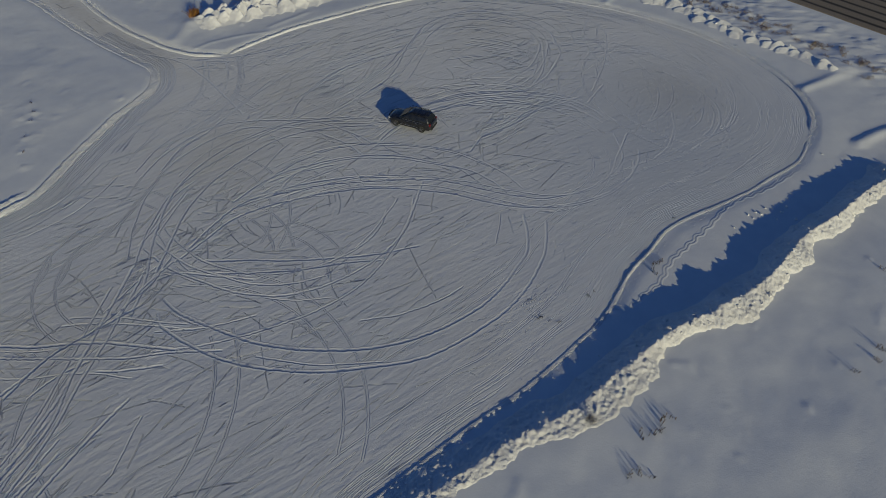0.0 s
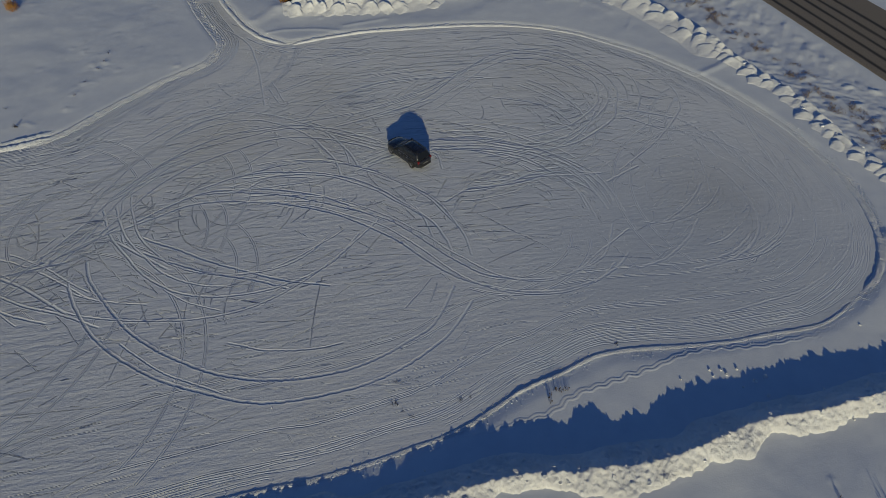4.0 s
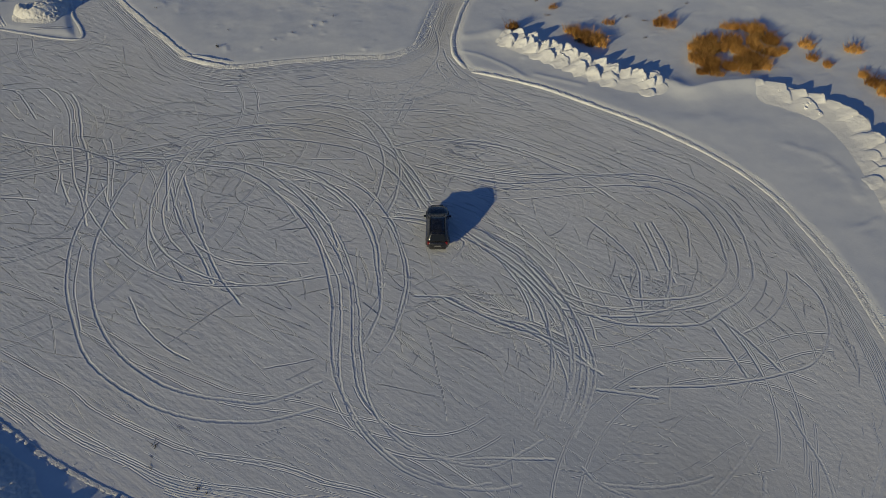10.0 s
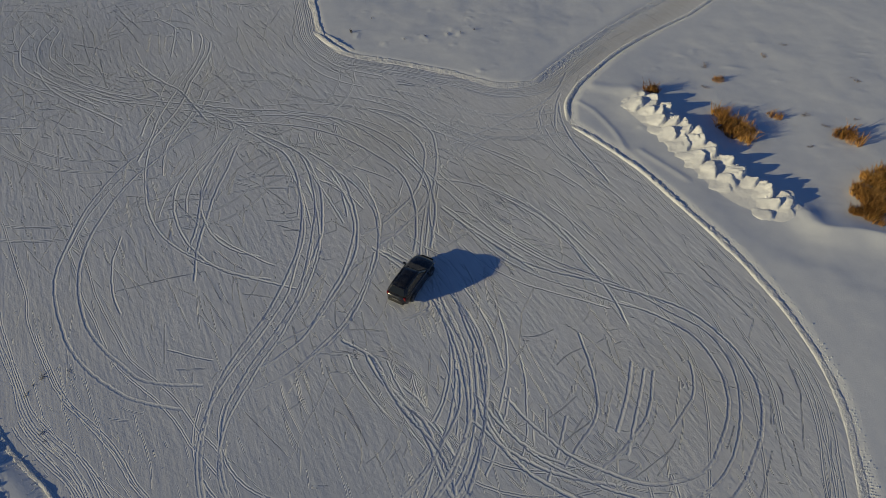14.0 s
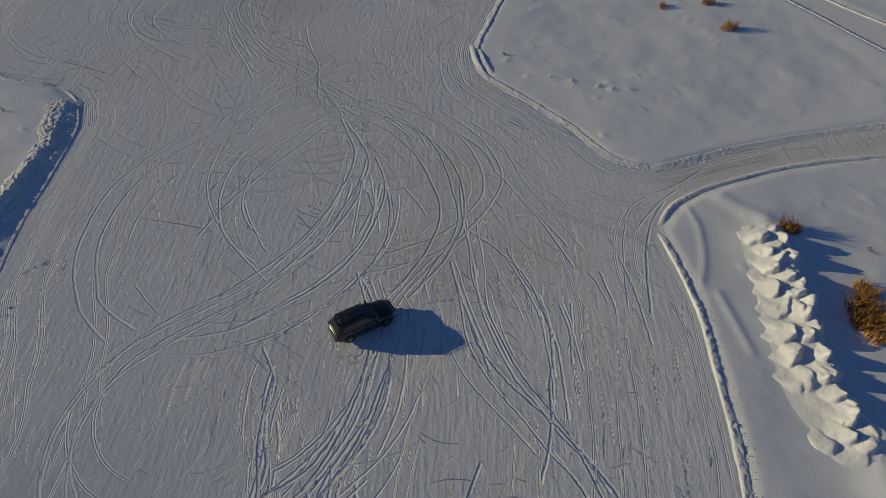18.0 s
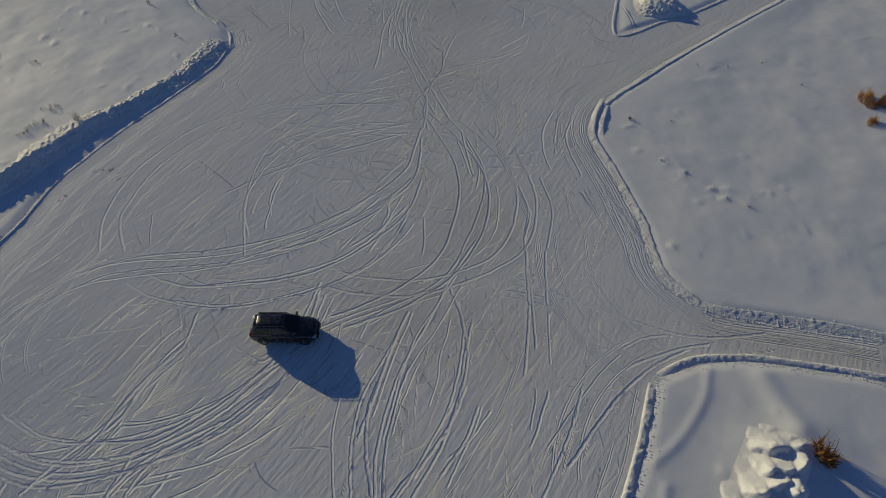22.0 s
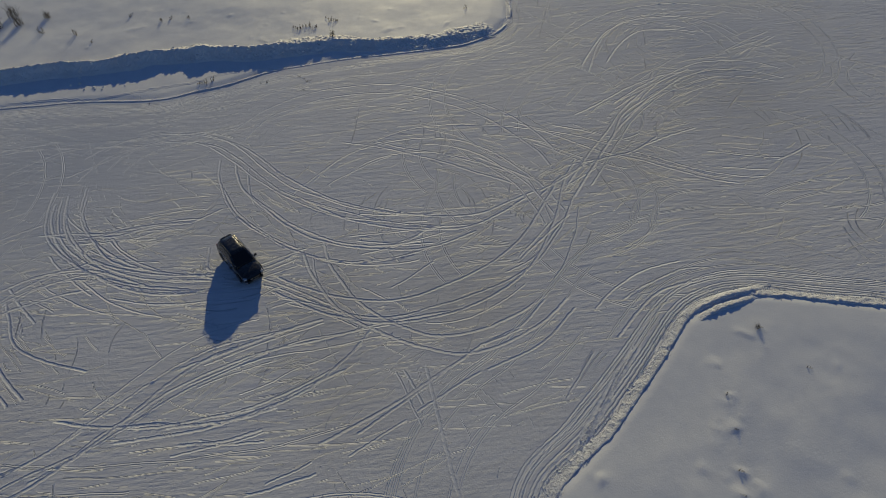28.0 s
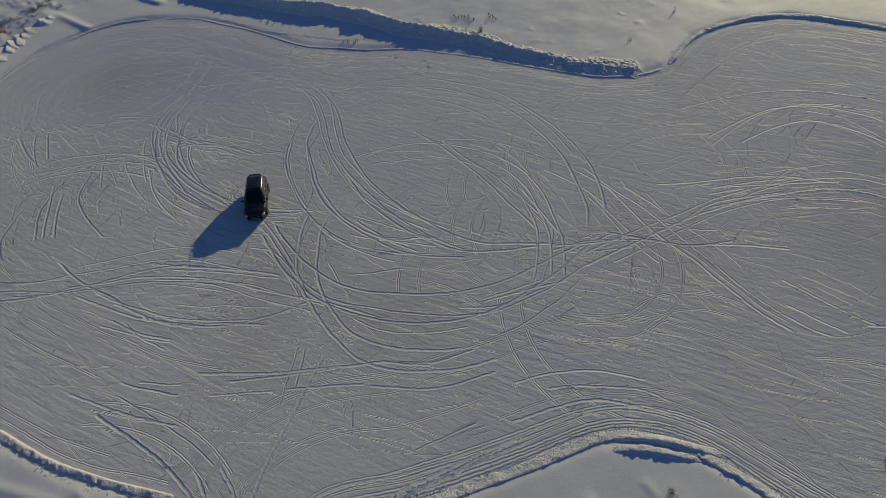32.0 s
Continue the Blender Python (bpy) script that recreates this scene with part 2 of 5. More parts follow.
def grid_mesh(name, X, Y, Z, mat, attrs=()):
    """A sheet over two-dimensional arrays of places, made fast."""
    r, c = X.shape
    me = bpy.data.meshes.new(name)
    me.vertices.add(r * c)
    me.vertices.foreach_set("co", np.stack([X, Y, Z], -1).astype(np.float32).ravel())
    idx = np.arange(r * c, dtype=np.int32).reshape(r, c)
    q = np.stack([idx[:-1, :-1], idx[:-1, 1:], idx[1:, 1:], idx[1:, :-1]], -1).reshape(-1, 4)
    me.loops.add(q.size)
    me.loops.foreach_set("vertex_index", q.ravel())
    me.polygons.add(len(q))
    me.polygons.foreach_set("loop_start", np.arange(0, q.size, 4, dtype=np.int32))
    me.polygons.foreach_set("use_smooth", np.ones(len(q), dtype=bool))
    for key, val in attrs:
        a = me.attributes.new(key, "FLOAT", "POINT")
        a.data.foreach_set("value", val.astype(np.float32).ravel())
    me.materials.append(mat)
    me.update(calc_edges=True)
    return me


def hash2(i, j, seed):
    h = (i.astype(np.int64) * 374761393 + j.astype(np.int64) * 668265263 + seed * 974634777) & 0x7FFFFFFF
    h = ((h ^ (h >> 13)) * 1274126177) & 0x7FFFFFFF
    return ((h ^ (h >> 16)) & 0xFFFF) / 65535.0


def vnoise(x, y, seed=0):
    """Smooth value noise, 0 to 1, one cell a unit."""
    i, j = np.floor(x), np.floor(y)
    u, v = x - i, y - j
    u, v = u * u * (3 - 2 * u), v * v * (3 - 2 * v)
    a, b = hash2(i, j, seed), hash2(i + 1, j, seed)
    c, d = hash2(i, j + 1, seed), hash2(i + 1, j + 1, seed)
    return (a * (1 - u) + b * u) * (1 - v) + (c * (1 - u) + d * u) * v


def fbm(x, y, octaves=4, seed=0, gain=0.5):
    s, a, t = 0.0, 1.0, 0.0
    for k in range(octaves):
        s = s + a * vnoise(x * 2 ** k + 17.3 * k, y * 2 ** k - 9.1 * k, seed + k)
        t += a
        a *= gain
    return s / t


def smooth_step(a, b, v):
    k = np.clip((v - a) / (b - a), 0, 1)
    return k * k * (3 - 2 * k)


def spline(points, step):
    """A smooth line through the points, sampled every step metres or so."""
    P = np.array(points, dtype=float)
    P = np.vstack([2 * P[0] - P[1], P, 2 * P[-1] - P[-2]])
    out = []
    for k in range(1, len(P) - 2):
        a, b, c, d = P[k - 1:k + 3]
        n = max(2, int(np.linalg.norm(c - b) / step))
        t = np.linspace(0, 1, n, endpoint=False)[:, None]
        out.append(0.5 * (2 * b + (c - a) * t + (2 * a - 5 * b + 4 * c - d) * t ** 2 + (3 * b - a - 3 * c + d) * t ** 3))
    out.append(P[-2][None])
    return np.vstack(out)


def normals(L):
    d = np.gradient(L, axis=0)
    d /= np.maximum(np.linalg.norm(d, axis=1, keepdims=True), 1e-9)
    return np.stack([-d[:, 1], d[:, 0]], 1)


def distance_to(X, Y, line):
    """Distance of every place to a broken line."""
    D = np.full(X.shape, 1e9)
    for (ax, ay), (bx, by) in zip(line[:-1], line[1:]):
        ex, ey = bx - ax, by - ay
        t = np.clip(((X - ax) * ex + (Y - ay) * ey) / max(ex * ex + ey * ey, 1e-9), 0, 1)
        D = np.minimum(D, (X - ax - t * ex) ** 2 + (Y - ay - t * ey) ** 2)
    return np.sqrt(D)


def inside_of(X, Y, poly):
    ins = np.zeros(X.shape, bool)
    for (ax, ay), (bx, by) in zip(poly, np.roll(poly, -1, axis=0)):
        if ay == by:
            continue
        ins ^= ((ay > Y) != (by > Y)) & (X < (bx - ax) * (Y - ay) / (by - ay) + ax)
    return ins


# ---------------------------------------------------------------- plan
EDGE_NORTH = [(-24.4, 63.4), (-19.2, 68.3), (-14, 71.8), (-8, 75.4), (-2.4, 77.8), (4, 79.0), (10.8, 78.2), (15.8, 76.8),
              (22, 74.0), (27.5, 70.2), (31.8, 66), (34.8, 61.5), (36.6, 56.7), (36.6, 52), (35.2, 48.3)]
EDGE_SOUTH = [(35.2, 48.3), (33, 45), (31.2, 43.4), (25.6, 39.7), (19, 36.1), (16.2, 33), (14.2, 30.8), (11.6, 26.8), (8.6, 23.8),
              (5, 20.6), (1.8, 18.3), (-2.5, 14.9), (-5, 12.6), (-7.2, 8.8), (-7.5, 5.5)]
EDGE_SOUTHWEST = [(-7.5, 5.5), (-6.9, 3.6), (-5, -1.6), (-5.3, -7.7), (-8, -14.4), (-16, -20.6), (-28, -27)]
EDGE_WEST = [(-80, 23.5), (-62.5, 28.2), (-52, 31.2), (-43.5, 34), (-39.3, 35.5), (-36.5, 37.6), (-34.8, 40.4), (-33.4, 46.8),
             (-32, 52), (-30.4, 56), (-30.8, 59.0), (-32.2, 61.2), (-36.5, 64.2), (-40.7, 67.4), (-46.6, 72.3), (-52.2, 77.3),
             (-57.3, 80), (-62.3, 79.6), (-66.2, 75.5), (-70.2, 68), (-77, 55), (-84, 46)]
EDGE_LANE = [(-24.4, 63.4), (-27.6, 63.4), (-30.8, 64.5), (-34, 66.5), (-38, 69.3), (-42.3, 73.1), (-50, 81.0), (-58, 86.5),
             (-66, 86), (-71.5, 79), (-75.6, 67), (-80, 59), (-88, 50)]
ISLAND = [(-95, 6.5), (-78, 5.5), (-68.9, 6.8), (-62.2, 9.1), (-56.8, 13.5), (-54.1, 17.0), (-48.5, 24.8), (-55.3, 24.5), (-61, 24.0), (-72, 21.4), (-84.5, 18.3), (-97, 15)]
CREST = [(40.5, 43.6), (38.6, 41.2), (36.0, 39.2), (32, 36.2), (29, 34.2), (26.6, 32), (25, 30.4), (22, 28.2), (19.3, 26.6), (16, 24.9), (12.5, 22.6), (9.6, 20.2),
         (7.6, 18.7), (4.3, 17.2), (1.5, 15.4), (-2, 13.3), (-5, 10.3), (-7.4, 7.9)]
HEAPS = [(-30.3, 70.9), (-26.8, 73.0), (-23.4, 75.0), (-17.1, 78.3), (-15.3, 80.5), (-13.0, 82.5), (-11.3, 83.2), (-11.0, 86.6), (-9.7, 90.4), (-6.2, 93),
         (-2.3, 94.8), (2, 94.4), (7, 92.3), (13.8, 88.3), (19, 84.5), (23, 80.2), (26.5, 77), (30.5, 73.2), (34.2, 68), (39, 63.4), (42.5, 58.8)]
ROAD_AT, ROAD_DIR, ROAD_WIDE = np.array((51.7, 67.3)), np.array((0.664, -0.748)), 13.0
ROAD_SIDE = np.array((0.748, 0.664))
TRAIL = [(11.7, 26.1), (13.1, 27.0), (14.6, 28.3), (16.3, 29.9), (17.1, 31.1), (18.2, 32.5), (20.3, 34.4), (22.8, 36.9), (24.3, 38.4), (25.8, 39.4), (27.2, 40.0), (29.0, 41.0), (31.2, 42.5), (32.6, 43.6), (33.3, 44.6)]

# drift loops and lines that wheels left on the lot, each through a few points
LOOPS = []


def track(*points):
    LOOPS.append(points)


track((-20.6, 27.1), (-20.0, 25.9), (-17.5, 24.3), (-14.6, 23.0), (-12.2, 22.5), (-9.7, 22.2), (-7.8, 22.2), (-5.5, 22.5), (-3.2, 22.8), (-1.1, 23.4), (0.8, 24.4), (2.4, 25.5), (3.9, 26.7), (5.4, 28.3), (6.7, 30.1), (7.5, 31.7), (8.1, 33.4), (8.4, 35.2), (8.5, 36.8))
track((-20.9, 28.6), (-19.0, 27.1), (-16.3, 25.8), (-13.4, 24.6), (-10.9, 24.1), (-8.1, 23.9), (-5.5, 24.0), (-3.0, 24.5), (-1.2, 25.2), (0.3, 26.0), (1.8, 26.9), (3.3, 28.2), (4.7, 29.9), (5.8, 31.6), (6.6, 33.1), (6.8, 34.7), (6.8, 36.3), (6.8, 37.4))
track((-20.9, 32.1), (-19.1, 34.5), (-17.4, 36.9), (-14.9, 38.5), (-11.9, 39.7), (-9.3, 40.4), (-6.2, 40.8), (-3.4, 40.7), (-1.0, 40.4), (0.9, 40.0), (3.1, 39.3), (5.1, 38.6), (7.0, 38.3), (8.8, 38.4), (10.7, 38.7), (12.6, 39.3), (14.4, 40.2), (15.8, 41.4), (17.0, 42.7), (17.9, 44.4), (18.3, 46.2))
track((-18.2, 37.8), (-15.6, 39.4), (-12.6, 40.6), (-10.0, 41.3), (-6.8, 41.7), (-5.2, 41.8), (-2.9, 41.9), (-0.7, 41.9), (1.8, 41.2), (4.5, 40.3), (6.6, 39.7), (8.5, 39.4), (10.2, 39.8), (12.0, 40.3), (13.7, 41.3), (15.1, 42.6), (16.2, 44.1), (16.7, 45.7), (16.6, 47.5), (16.4, 48.8))
track((-20.3, 33.4), (-19.0, 36.1), (-17.0, 38.9), (-13.9, 40.7), (-10.7, 41.8), (-7.8, 42.3), (-4.6, 42.2))
track((-18.0, 38.9), (-15.4, 42.1), (-12.4, 43.9), (-9.3, 45.0), (-6.5, 45.4), (-3.6, 45.2), (-0.9, 44.4), (1.3, 43.7), (2.6, 43.1), (4.3, 41.7), (5.2, 40.7))
track((-15.5, 42.2), (-12.5, 45.1), (-9.2, 46.7), (-5.6, 47.2), (-2.7, 46.9), (-0.1, 46.4), (2.2, 45.4), (4.1, 44.0), (5.6, 42.6), (6.9, 40.9))
track((-22.5, 26.7), (-22.6, 30.2), (-23.3, 34.6), (-23.5, 39.2), (-22.6, 42.9), (-20.6, 46.2), (-18.2, 48.6), (-15.0, 50.5), (-11.3, 51.3), (-8.7, 51.3), (-6.6, 51.3))
track((-22.1, 29.0), (-21.9, 33.0), (-21.7, 37.3), (-20.8, 40.8), (-19.0, 44.0), (-16.6, 47.0), (-14.2, 48.7), (-11.0, 49.7), (-8.7, 50.0), (-5.7, 50.0))
track((-23.9, 31.1), (-24.1, 36.0), (-23.5, 40.3), (-21.3, 44.0), (-18.6, 47.0), (-16.2, 49.3), (-13.2, 50.6), (-10.1, 51.0), (-7.4, 51.6))
track((-15.2, 50.6), (-14.7, 54.3), (-13.4, 57.6), (-10.1, 61.5), (-6.4, 63.4), (-4.3, 64.6), (-2.2, 65.5), (-0.8, 65.9))
track((-8.5, 55.2), (-6.2, 58.1), (-5.1, 60.7), (-4.3, 64.6), (-3.4, 67.6), (-2.2, 70.4), (-0.3, 72.4), (2.2, 73.7), (4.7, 74.0), (7.5, 73.3), (10.0, 71.9), (11.7, 70.4), (12.8, 68.3), (13.1, 65.9))
track((-9.8, 56.1), (-7.4, 59.2), (-6.0, 61.6), (-4.1, 65.9), (-1.9, 69.2), (-0.3, 71.6), (2.3, 72.7), (5.1, 72.6), (7.9, 71.8), (10.0, 70.6), (11.5, 68.9), (12.1, 66.8), (11.9, 64.4), (11.1, 61.6), (10.0, 59.3), (8.5, 57.6), (6.5, 56.4))
track((-2.5, 65.8), (-1.3, 68.5), (0.4, 70.7), (3.0, 71.8), (5.7, 71.7), (8.1, 70.7), (10.0, 69.4), (10.9, 67.6), (11.2, 65.7), (10.7, 63.6), (9.7, 61.2), (7.9, 59.0), (5.8, 57.1))
track((12.9, 66.8), (13.3, 64.0), (12.4, 61.4), (11.1, 58.8), (9.2, 56.8), (7.2, 55.7), (4.3, 55.3), (1.1, 55.0))
track((-6.3, 47.1), (-4.7, 49.6), (-2.3, 51.5), (0.4, 53.0), (3.3, 54.2), (6.1, 54.8), (8.5, 54.9), (10.8, 54.4), (12.3, 53.7), (14.0, 52.4), (15.7, 50.4))
track((-5.5, 51.5), (-3.4, 53.0), (-0.2, 54.2), (2.9, 55.3), (5.7, 55.9), (8.2, 56.0), (10.9, 55.6), (13.0, 54.9), (14.5, 53.8), (15.9, 52.3), (17.1, 50.7))
track((-2.8, 51.9), (1.5, 53.3), (4.7, 54.2), (7.2, 54.3), (9.6, 53.4), (11.5, 52.6), (13.2, 51.3), (14.5, 49.7), (15.1, 48.9))
track((-4.3, 51.8), (-1.3, 53.8), (1.6, 55.2), (4.4, 55.9), (7.4, 56.1), (10.3, 55.6))
track((12.6, 74.0), (14.9, 73.9), (17.1, 72.6), (18.4, 71.0), (19.2, 68.5), (19.0, 66.3), (18.4, 63.4), (17.6, 60.8), (16.5, 58.2), (15.6, 56.0))
track((21.3, 64.6), (23.2, 64.0), (25.3, 63.4), (27.3, 62.1), (28.8, 60.5), (29.7, 59.0), (30.2, 56.8), (30.1, 54.9), (29.5, 52.9), (28.7, 51.2), (27.7, 49.7))
track((23.4, 46.2), (24.7, 47.2), (25.9, 48.3), (26.9, 49.8), (27.5, 51.3), (27.8, 53.0), (27.5, 54.7), (26.6, 56.7), (25.1, 58.7), (23.9, 59.8))
track((25.1, 48.3), (26.2, 49.6), (26.9, 51.1), (27.2, 52.1))
track((19.5, 44.8), (21.0, 46.3), (21.9, 48.0), (22.6, 50.0), (23.0, 52.2))
track((13.6, 65.5), (16.1, 66.1), (19.0, 66.3))
track((14.0, 64.5), (16.1, 64.2), (18.2, 63.8))
track((20.1, 50.3), (21.5, 52.7), (22.3, 54.8), (22.6, 57.0))
track((-18.6, 32.2), (-15.0, 32.3), (-11.6, 32.3), (-7.9, 32.6), (-5.0, 33.0), (-1.9, 33.8))
track((-17.8, 30.9), (-14.3, 31.0), (-11.3, 31.2), (-7.6, 32.0), (-4.5, 32.3))
track((2.5, 45.8), (3.8, 48.2), (5.8, 49.5), (7.6, 50.8), (9.7, 53.0), (11.6, 54.1), (13.3, 54.5))
track((3.4, 47.9), (6.5, 50.0), (8.1, 52.1), (9.7, 53.0))
track((0.6, 62.5), (4.2, 63.2), (6.9, 63.1), (9.3, 61.6), (11.0, 60.6))
track((3.3, 67.3), (6.7, 66.4), (9.0, 64.6), (10.9, 62.6))
track((18.9, 50.0), (20.4, 50.5), (22.5, 52.6), (23.7, 54.7), (24.2, 57.2))
track((17.8, 48.8), (16.2, 45.4), (15.1, 42.8), (13.3, 40.7), (11.4, 40.0), (8.9, 39.8), (5.7, 40.5), (2.8, 41.4), (-0.1, 42.1), (-2.7, 42.4), (-5.9, 42.5), (-8.7, 41.9), (-11.2, 41.0), (-13.8, 39.6))
track((17.5, 44.6), (16.8, 42.4), (14.9, 40.3), (12.2, 38.8), (9.4, 38.3), (6.8, 38.6), (3.9, 39.6), (1.1, 40.5), (-1.2, 41.1), (-4.2, 41.1), (-7.1, 41.0), (-9.9, 40.4), (-12.4, 39.5), (-14.5, 38.3))
track((-16.4, 23.8), (-19.7, 24.1), (-22.8, 24.5), (-25.6, 24.5), (-28.1, 24.2), (-30.6, 24.2), (-33.1, 24.2), (-34.9, 24.0), (-36.5, 23.6))
track((-15.2, 23.9), (-18.8, 23.7), (-21.6, 23.3), (-24.3, 23.2), (-27.1, 23.2), (-29.7, 23.2), (-32.2, 23.3), (-34.0, 23.1), (-37.0, 22.4), (-38.4, 21.7))
track((-2.5, 39.5), (-2.9, 36.3), (-4.1, 33.8), (-6.2, 31.4), (-9.0, 29.6), (-11.6, 28.8), (-14.3, 28.8), (-16.6, 29.4), (-18.8, 30.3), (-20.6, 31.1), (-22.0, 32.1), (-23.7, 33.5))
track((-4.7, 38.1), (-5.3, 35.7), (-6.8, 33.5), (-9.4, 31.8), (-12.1, 30.9), (-14.6, 30.8), (-17.0, 31.5), (-19.1, 32.4), (-20.7, 33.7), (-22.5, 35.4), (-23.5, 36.9))
track((-8.5, 30.8), (-11.2, 29.9), (-14.4, 29.8), (-16.9, 30.6), (-19.5, 31.6), (-21.5, 32.9), (-23.5, 34.6))
track((-1.8, 41.6), (-2.5, 38.1), (-3.9, 33.6), (-6.2, 29.8), (-9.6, 27.1), (-13.6, 25.3), (-16.8, 24.3), (-20.1, 23.8))
track((-22.9, 31.7), (-23.1, 28.5), (-23.4, 25.4), (-24.0, 21.5), (-24.3, 18.0), (-25.2, 14.2), (-26.4, 10.6), (-27.9, 7.5), (-29.7, 5.1), (-32.3, 3.4), (-35.2, 2.5), (-37.8, 2.6))
track((-24.0, 31.7), (-24.3, 27.0), (-24.6, 22.7), (-25.2, 18.6), (-26.1, 14.9), (-27.7, 10.9), (-29.6, 7.6), (-32.1, 5.5), (-35.3, 4.4), (-38.3, 4.3))
track((-24.9, 29.6), (-25.2, 25.7), (-25.5, 21.2), (-26.1, 17.1), (-27.5, 12.9), (-29.4, 9.8), (-31.6, 7.3), (-34.8, 5.8), (-37.6, 5.3))
track((-21.0, 32.1), (-22.5, 29.4), (-23.6, 26.7))
track((-18.3, 11.3), (-18.3, 6.6), (-18.8, 2.5), (-20.6, -0.8), (-23.4, -3.1), (-26.6, -4.4), (-29.7, -4.1), (-32.4, -2.7))
track((-20.5, 9.5), (-20.8, 5.2), (-22.1, 1.2), (-25.1, -0.6), (-28.3, -1.5))
track((-31.7, 1.5), (-33.4, -1.6), (-35.5, -5.1))
track((-33.3, 1.3), (-35.0, -1.6), (-36.2, -3.9))
track((15.9, 51.6), (14.6, 53.2), (12.2, 54.8), (9.4, 55.7), (6.7, 56.1), (4.0, 56.1), (1.5, 55.5), (-0.9, 54.4))
track((14.9, 51.3), (13.1, 53.0), (10.5, 54.3), (8.0, 55.0), (5.4, 55.0), (3.0, 54.6), (0.3, 53.6), (-1.8, 52.4))
track((14.0, 50.0), (12.7, 51.6), (10.6, 52.9), (8.2, 53.7), (5.3, 54.0), (2.8, 53.7), (0.3, 52.9), (-1.9, 52.1))
track((11.4, 64.0), (11.2, 61.8), (10.7, 59.6), (9.5, 57.2), (7.8, 55.0))
track((10.5, 61.6), (9.7, 59.1), (8.0, 57.0), (5.8, 55.1))
track((4.3, 43.8), (1.5, 45.5), (-0.9, 46.3), (-3.5, 46.8), (-5.9, 46.9))
track((1.5, 43.5), (-1.1, 44.2), (-4.2, 44.9), (-7.2, 45.0), (-9.6, 44.6), (-12.3, 43.4), (-14.5, 41.7))
track((-6.2, 46.7), (-7.8, 48.2), (-9.4, 49.2), (-11.2, 50.2), (-13.3, 50.9), (-15.4, 51.0), (-17.7, 51.0), (-19.7, 50.7), (-21.8, 50.1), (-23.4, 49.0), (-24.9, 47.1), (-26.1, 44.9), (-27.0, 42.2))
track((-7.3, 45.3), (-9.0, 47.1), (-10.9, 48.3), (-12.7, 49.2), (-14.9, 49.8), (-17.1, 49.9), (-19.2, 49.7), (-21.1, 48.7), (-22.8, 47.1), (-24.2, 45.1), (-25.4, 42.7))
track((-4.9, 50.7), (-7.5, 50.5), (-9.6, 50.5), (-11.7, 50.5), (-14.5, 50.8))
track((-0.4, 66.1), (-2.4, 65.5), (-4.7, 64.5), (-6.6, 63.5), (-8.9, 61.8), (-10.7, 60.3), (-12.2, 58.5), (-13.5, 56.6), (-14.6, 54.6), (-15.2, 52.5))
track((-0.9, 69.1), (-1.9, 67.2), (-2.4, 65.5), (-3.4, 63.0), (-4.1, 60.8), (-4.9, 58.9), (-6.3, 56.9), (-8.4, 54.9), (-10.2, 53.1))
track((-2.2, 69.6), (-3.2, 67.8), (-3.7, 65.7), (-4.6, 63.6), (-5.4, 61.5), (-6.6, 59.5), (-8.0, 57.5), (-9.9, 55.5), (-12.1, 53.6), (-14.5, 51.3), (-16.6, 49.4), (-19.6, 47.1))
track((-5.0, 65.5), (-7.0, 64.1), (-9.3, 62.4), (-10.9, 60.8), (-12.3, 59.1), (-13.5, 57.1), (-15.3, 54.6))
track((9.5, 64.8), (7.5, 65.4), (5.1, 66.2), (3.2, 66.7))
track((8.0, 64.3), (5.5, 65.2), (2.7, 65.9))
track((11.5, 59.8), (9.4, 60.6), (7.1, 61.2))
track((14.1, 54.9), (11.0, 53.2), (8.0, 51.6), (5.5, 49.2))
track((-20.3, 20.2), (-22.1, 17.0), (-23.7, 13.5), (-26.1, 9.9), (-28.5, 7.6))
track((-27.3, 22.6), (-29.1, 20.0), (-31.5, 17.2))
track((-22.4, 40.1), (-23.3, 37.0), (-24.3, 33.8))
track((-10.3, 46.5), (-14.0, 43.8), (-16.3, 40.8))
track((-8.9, 43.9), (-12.1, 41.9), (-15.3, 39.6))
track((2.0, 54.2), (-1.0, 52.9), (-4.4, 51.5))
track((-33.2, 20.2), (-35.8, 19.5), (-38.3, 18.8), (-39.8, 18.1))
track((-39.2, 18.8), (-40.7, 16.7), (-41.7, 15.0))
track((-16.6, 59.9), (-18.2, 57.5), (-19.8, 55.0), (-21.2, 52.1), (-22.3, 50.0))
track((-13.5, 67.6), (-15.7, 65.9), (-17.6, 64.3), (-19.7, 62.2))
track((-5.0, 59.5), (-6.4, 57.9), (-7.9, 55.9), (-9.7, 53.7), (-11.5, 51.8))
track((-6.3, 60.3), (-7.7, 58.4), (-9.3, 56.2), (-11.5, 53.8), (-14.2, 51.7), (-16.1, 50.1))
track((-3.1, 50.8), (-4.7, 49.0), (-6.5, 46.6))
track((-4.1, 52.1), (-5.4, 50.3), (-6.9, 48.4))
track((8.1, 51.4), (6.6, 50.1), (4.7, 48.4), (3.1, 47.5))
track((-7.2, 63.3), (-9.0, 62.1), (-10.9, 60.8), (-12.7, 59.0))
track((-8.7, 63.8), (-11.0, 62.5), (-12.8, 60.7))
track((-19.6, 62.4), (-18.1, 63.9), (-15.5, 66.0))
track((-30.7, 40.7), (-31.9, 38.5), (-33.9, 35.9), (-35.8, 34.7))
track((-31.2, 44.1), (-32.0, 41.1), (-33.1, 38.5), (-35.2, 36.4))
track((-23.9, 60.8), (-25.8, 60.7), (-27.4, 61.1))
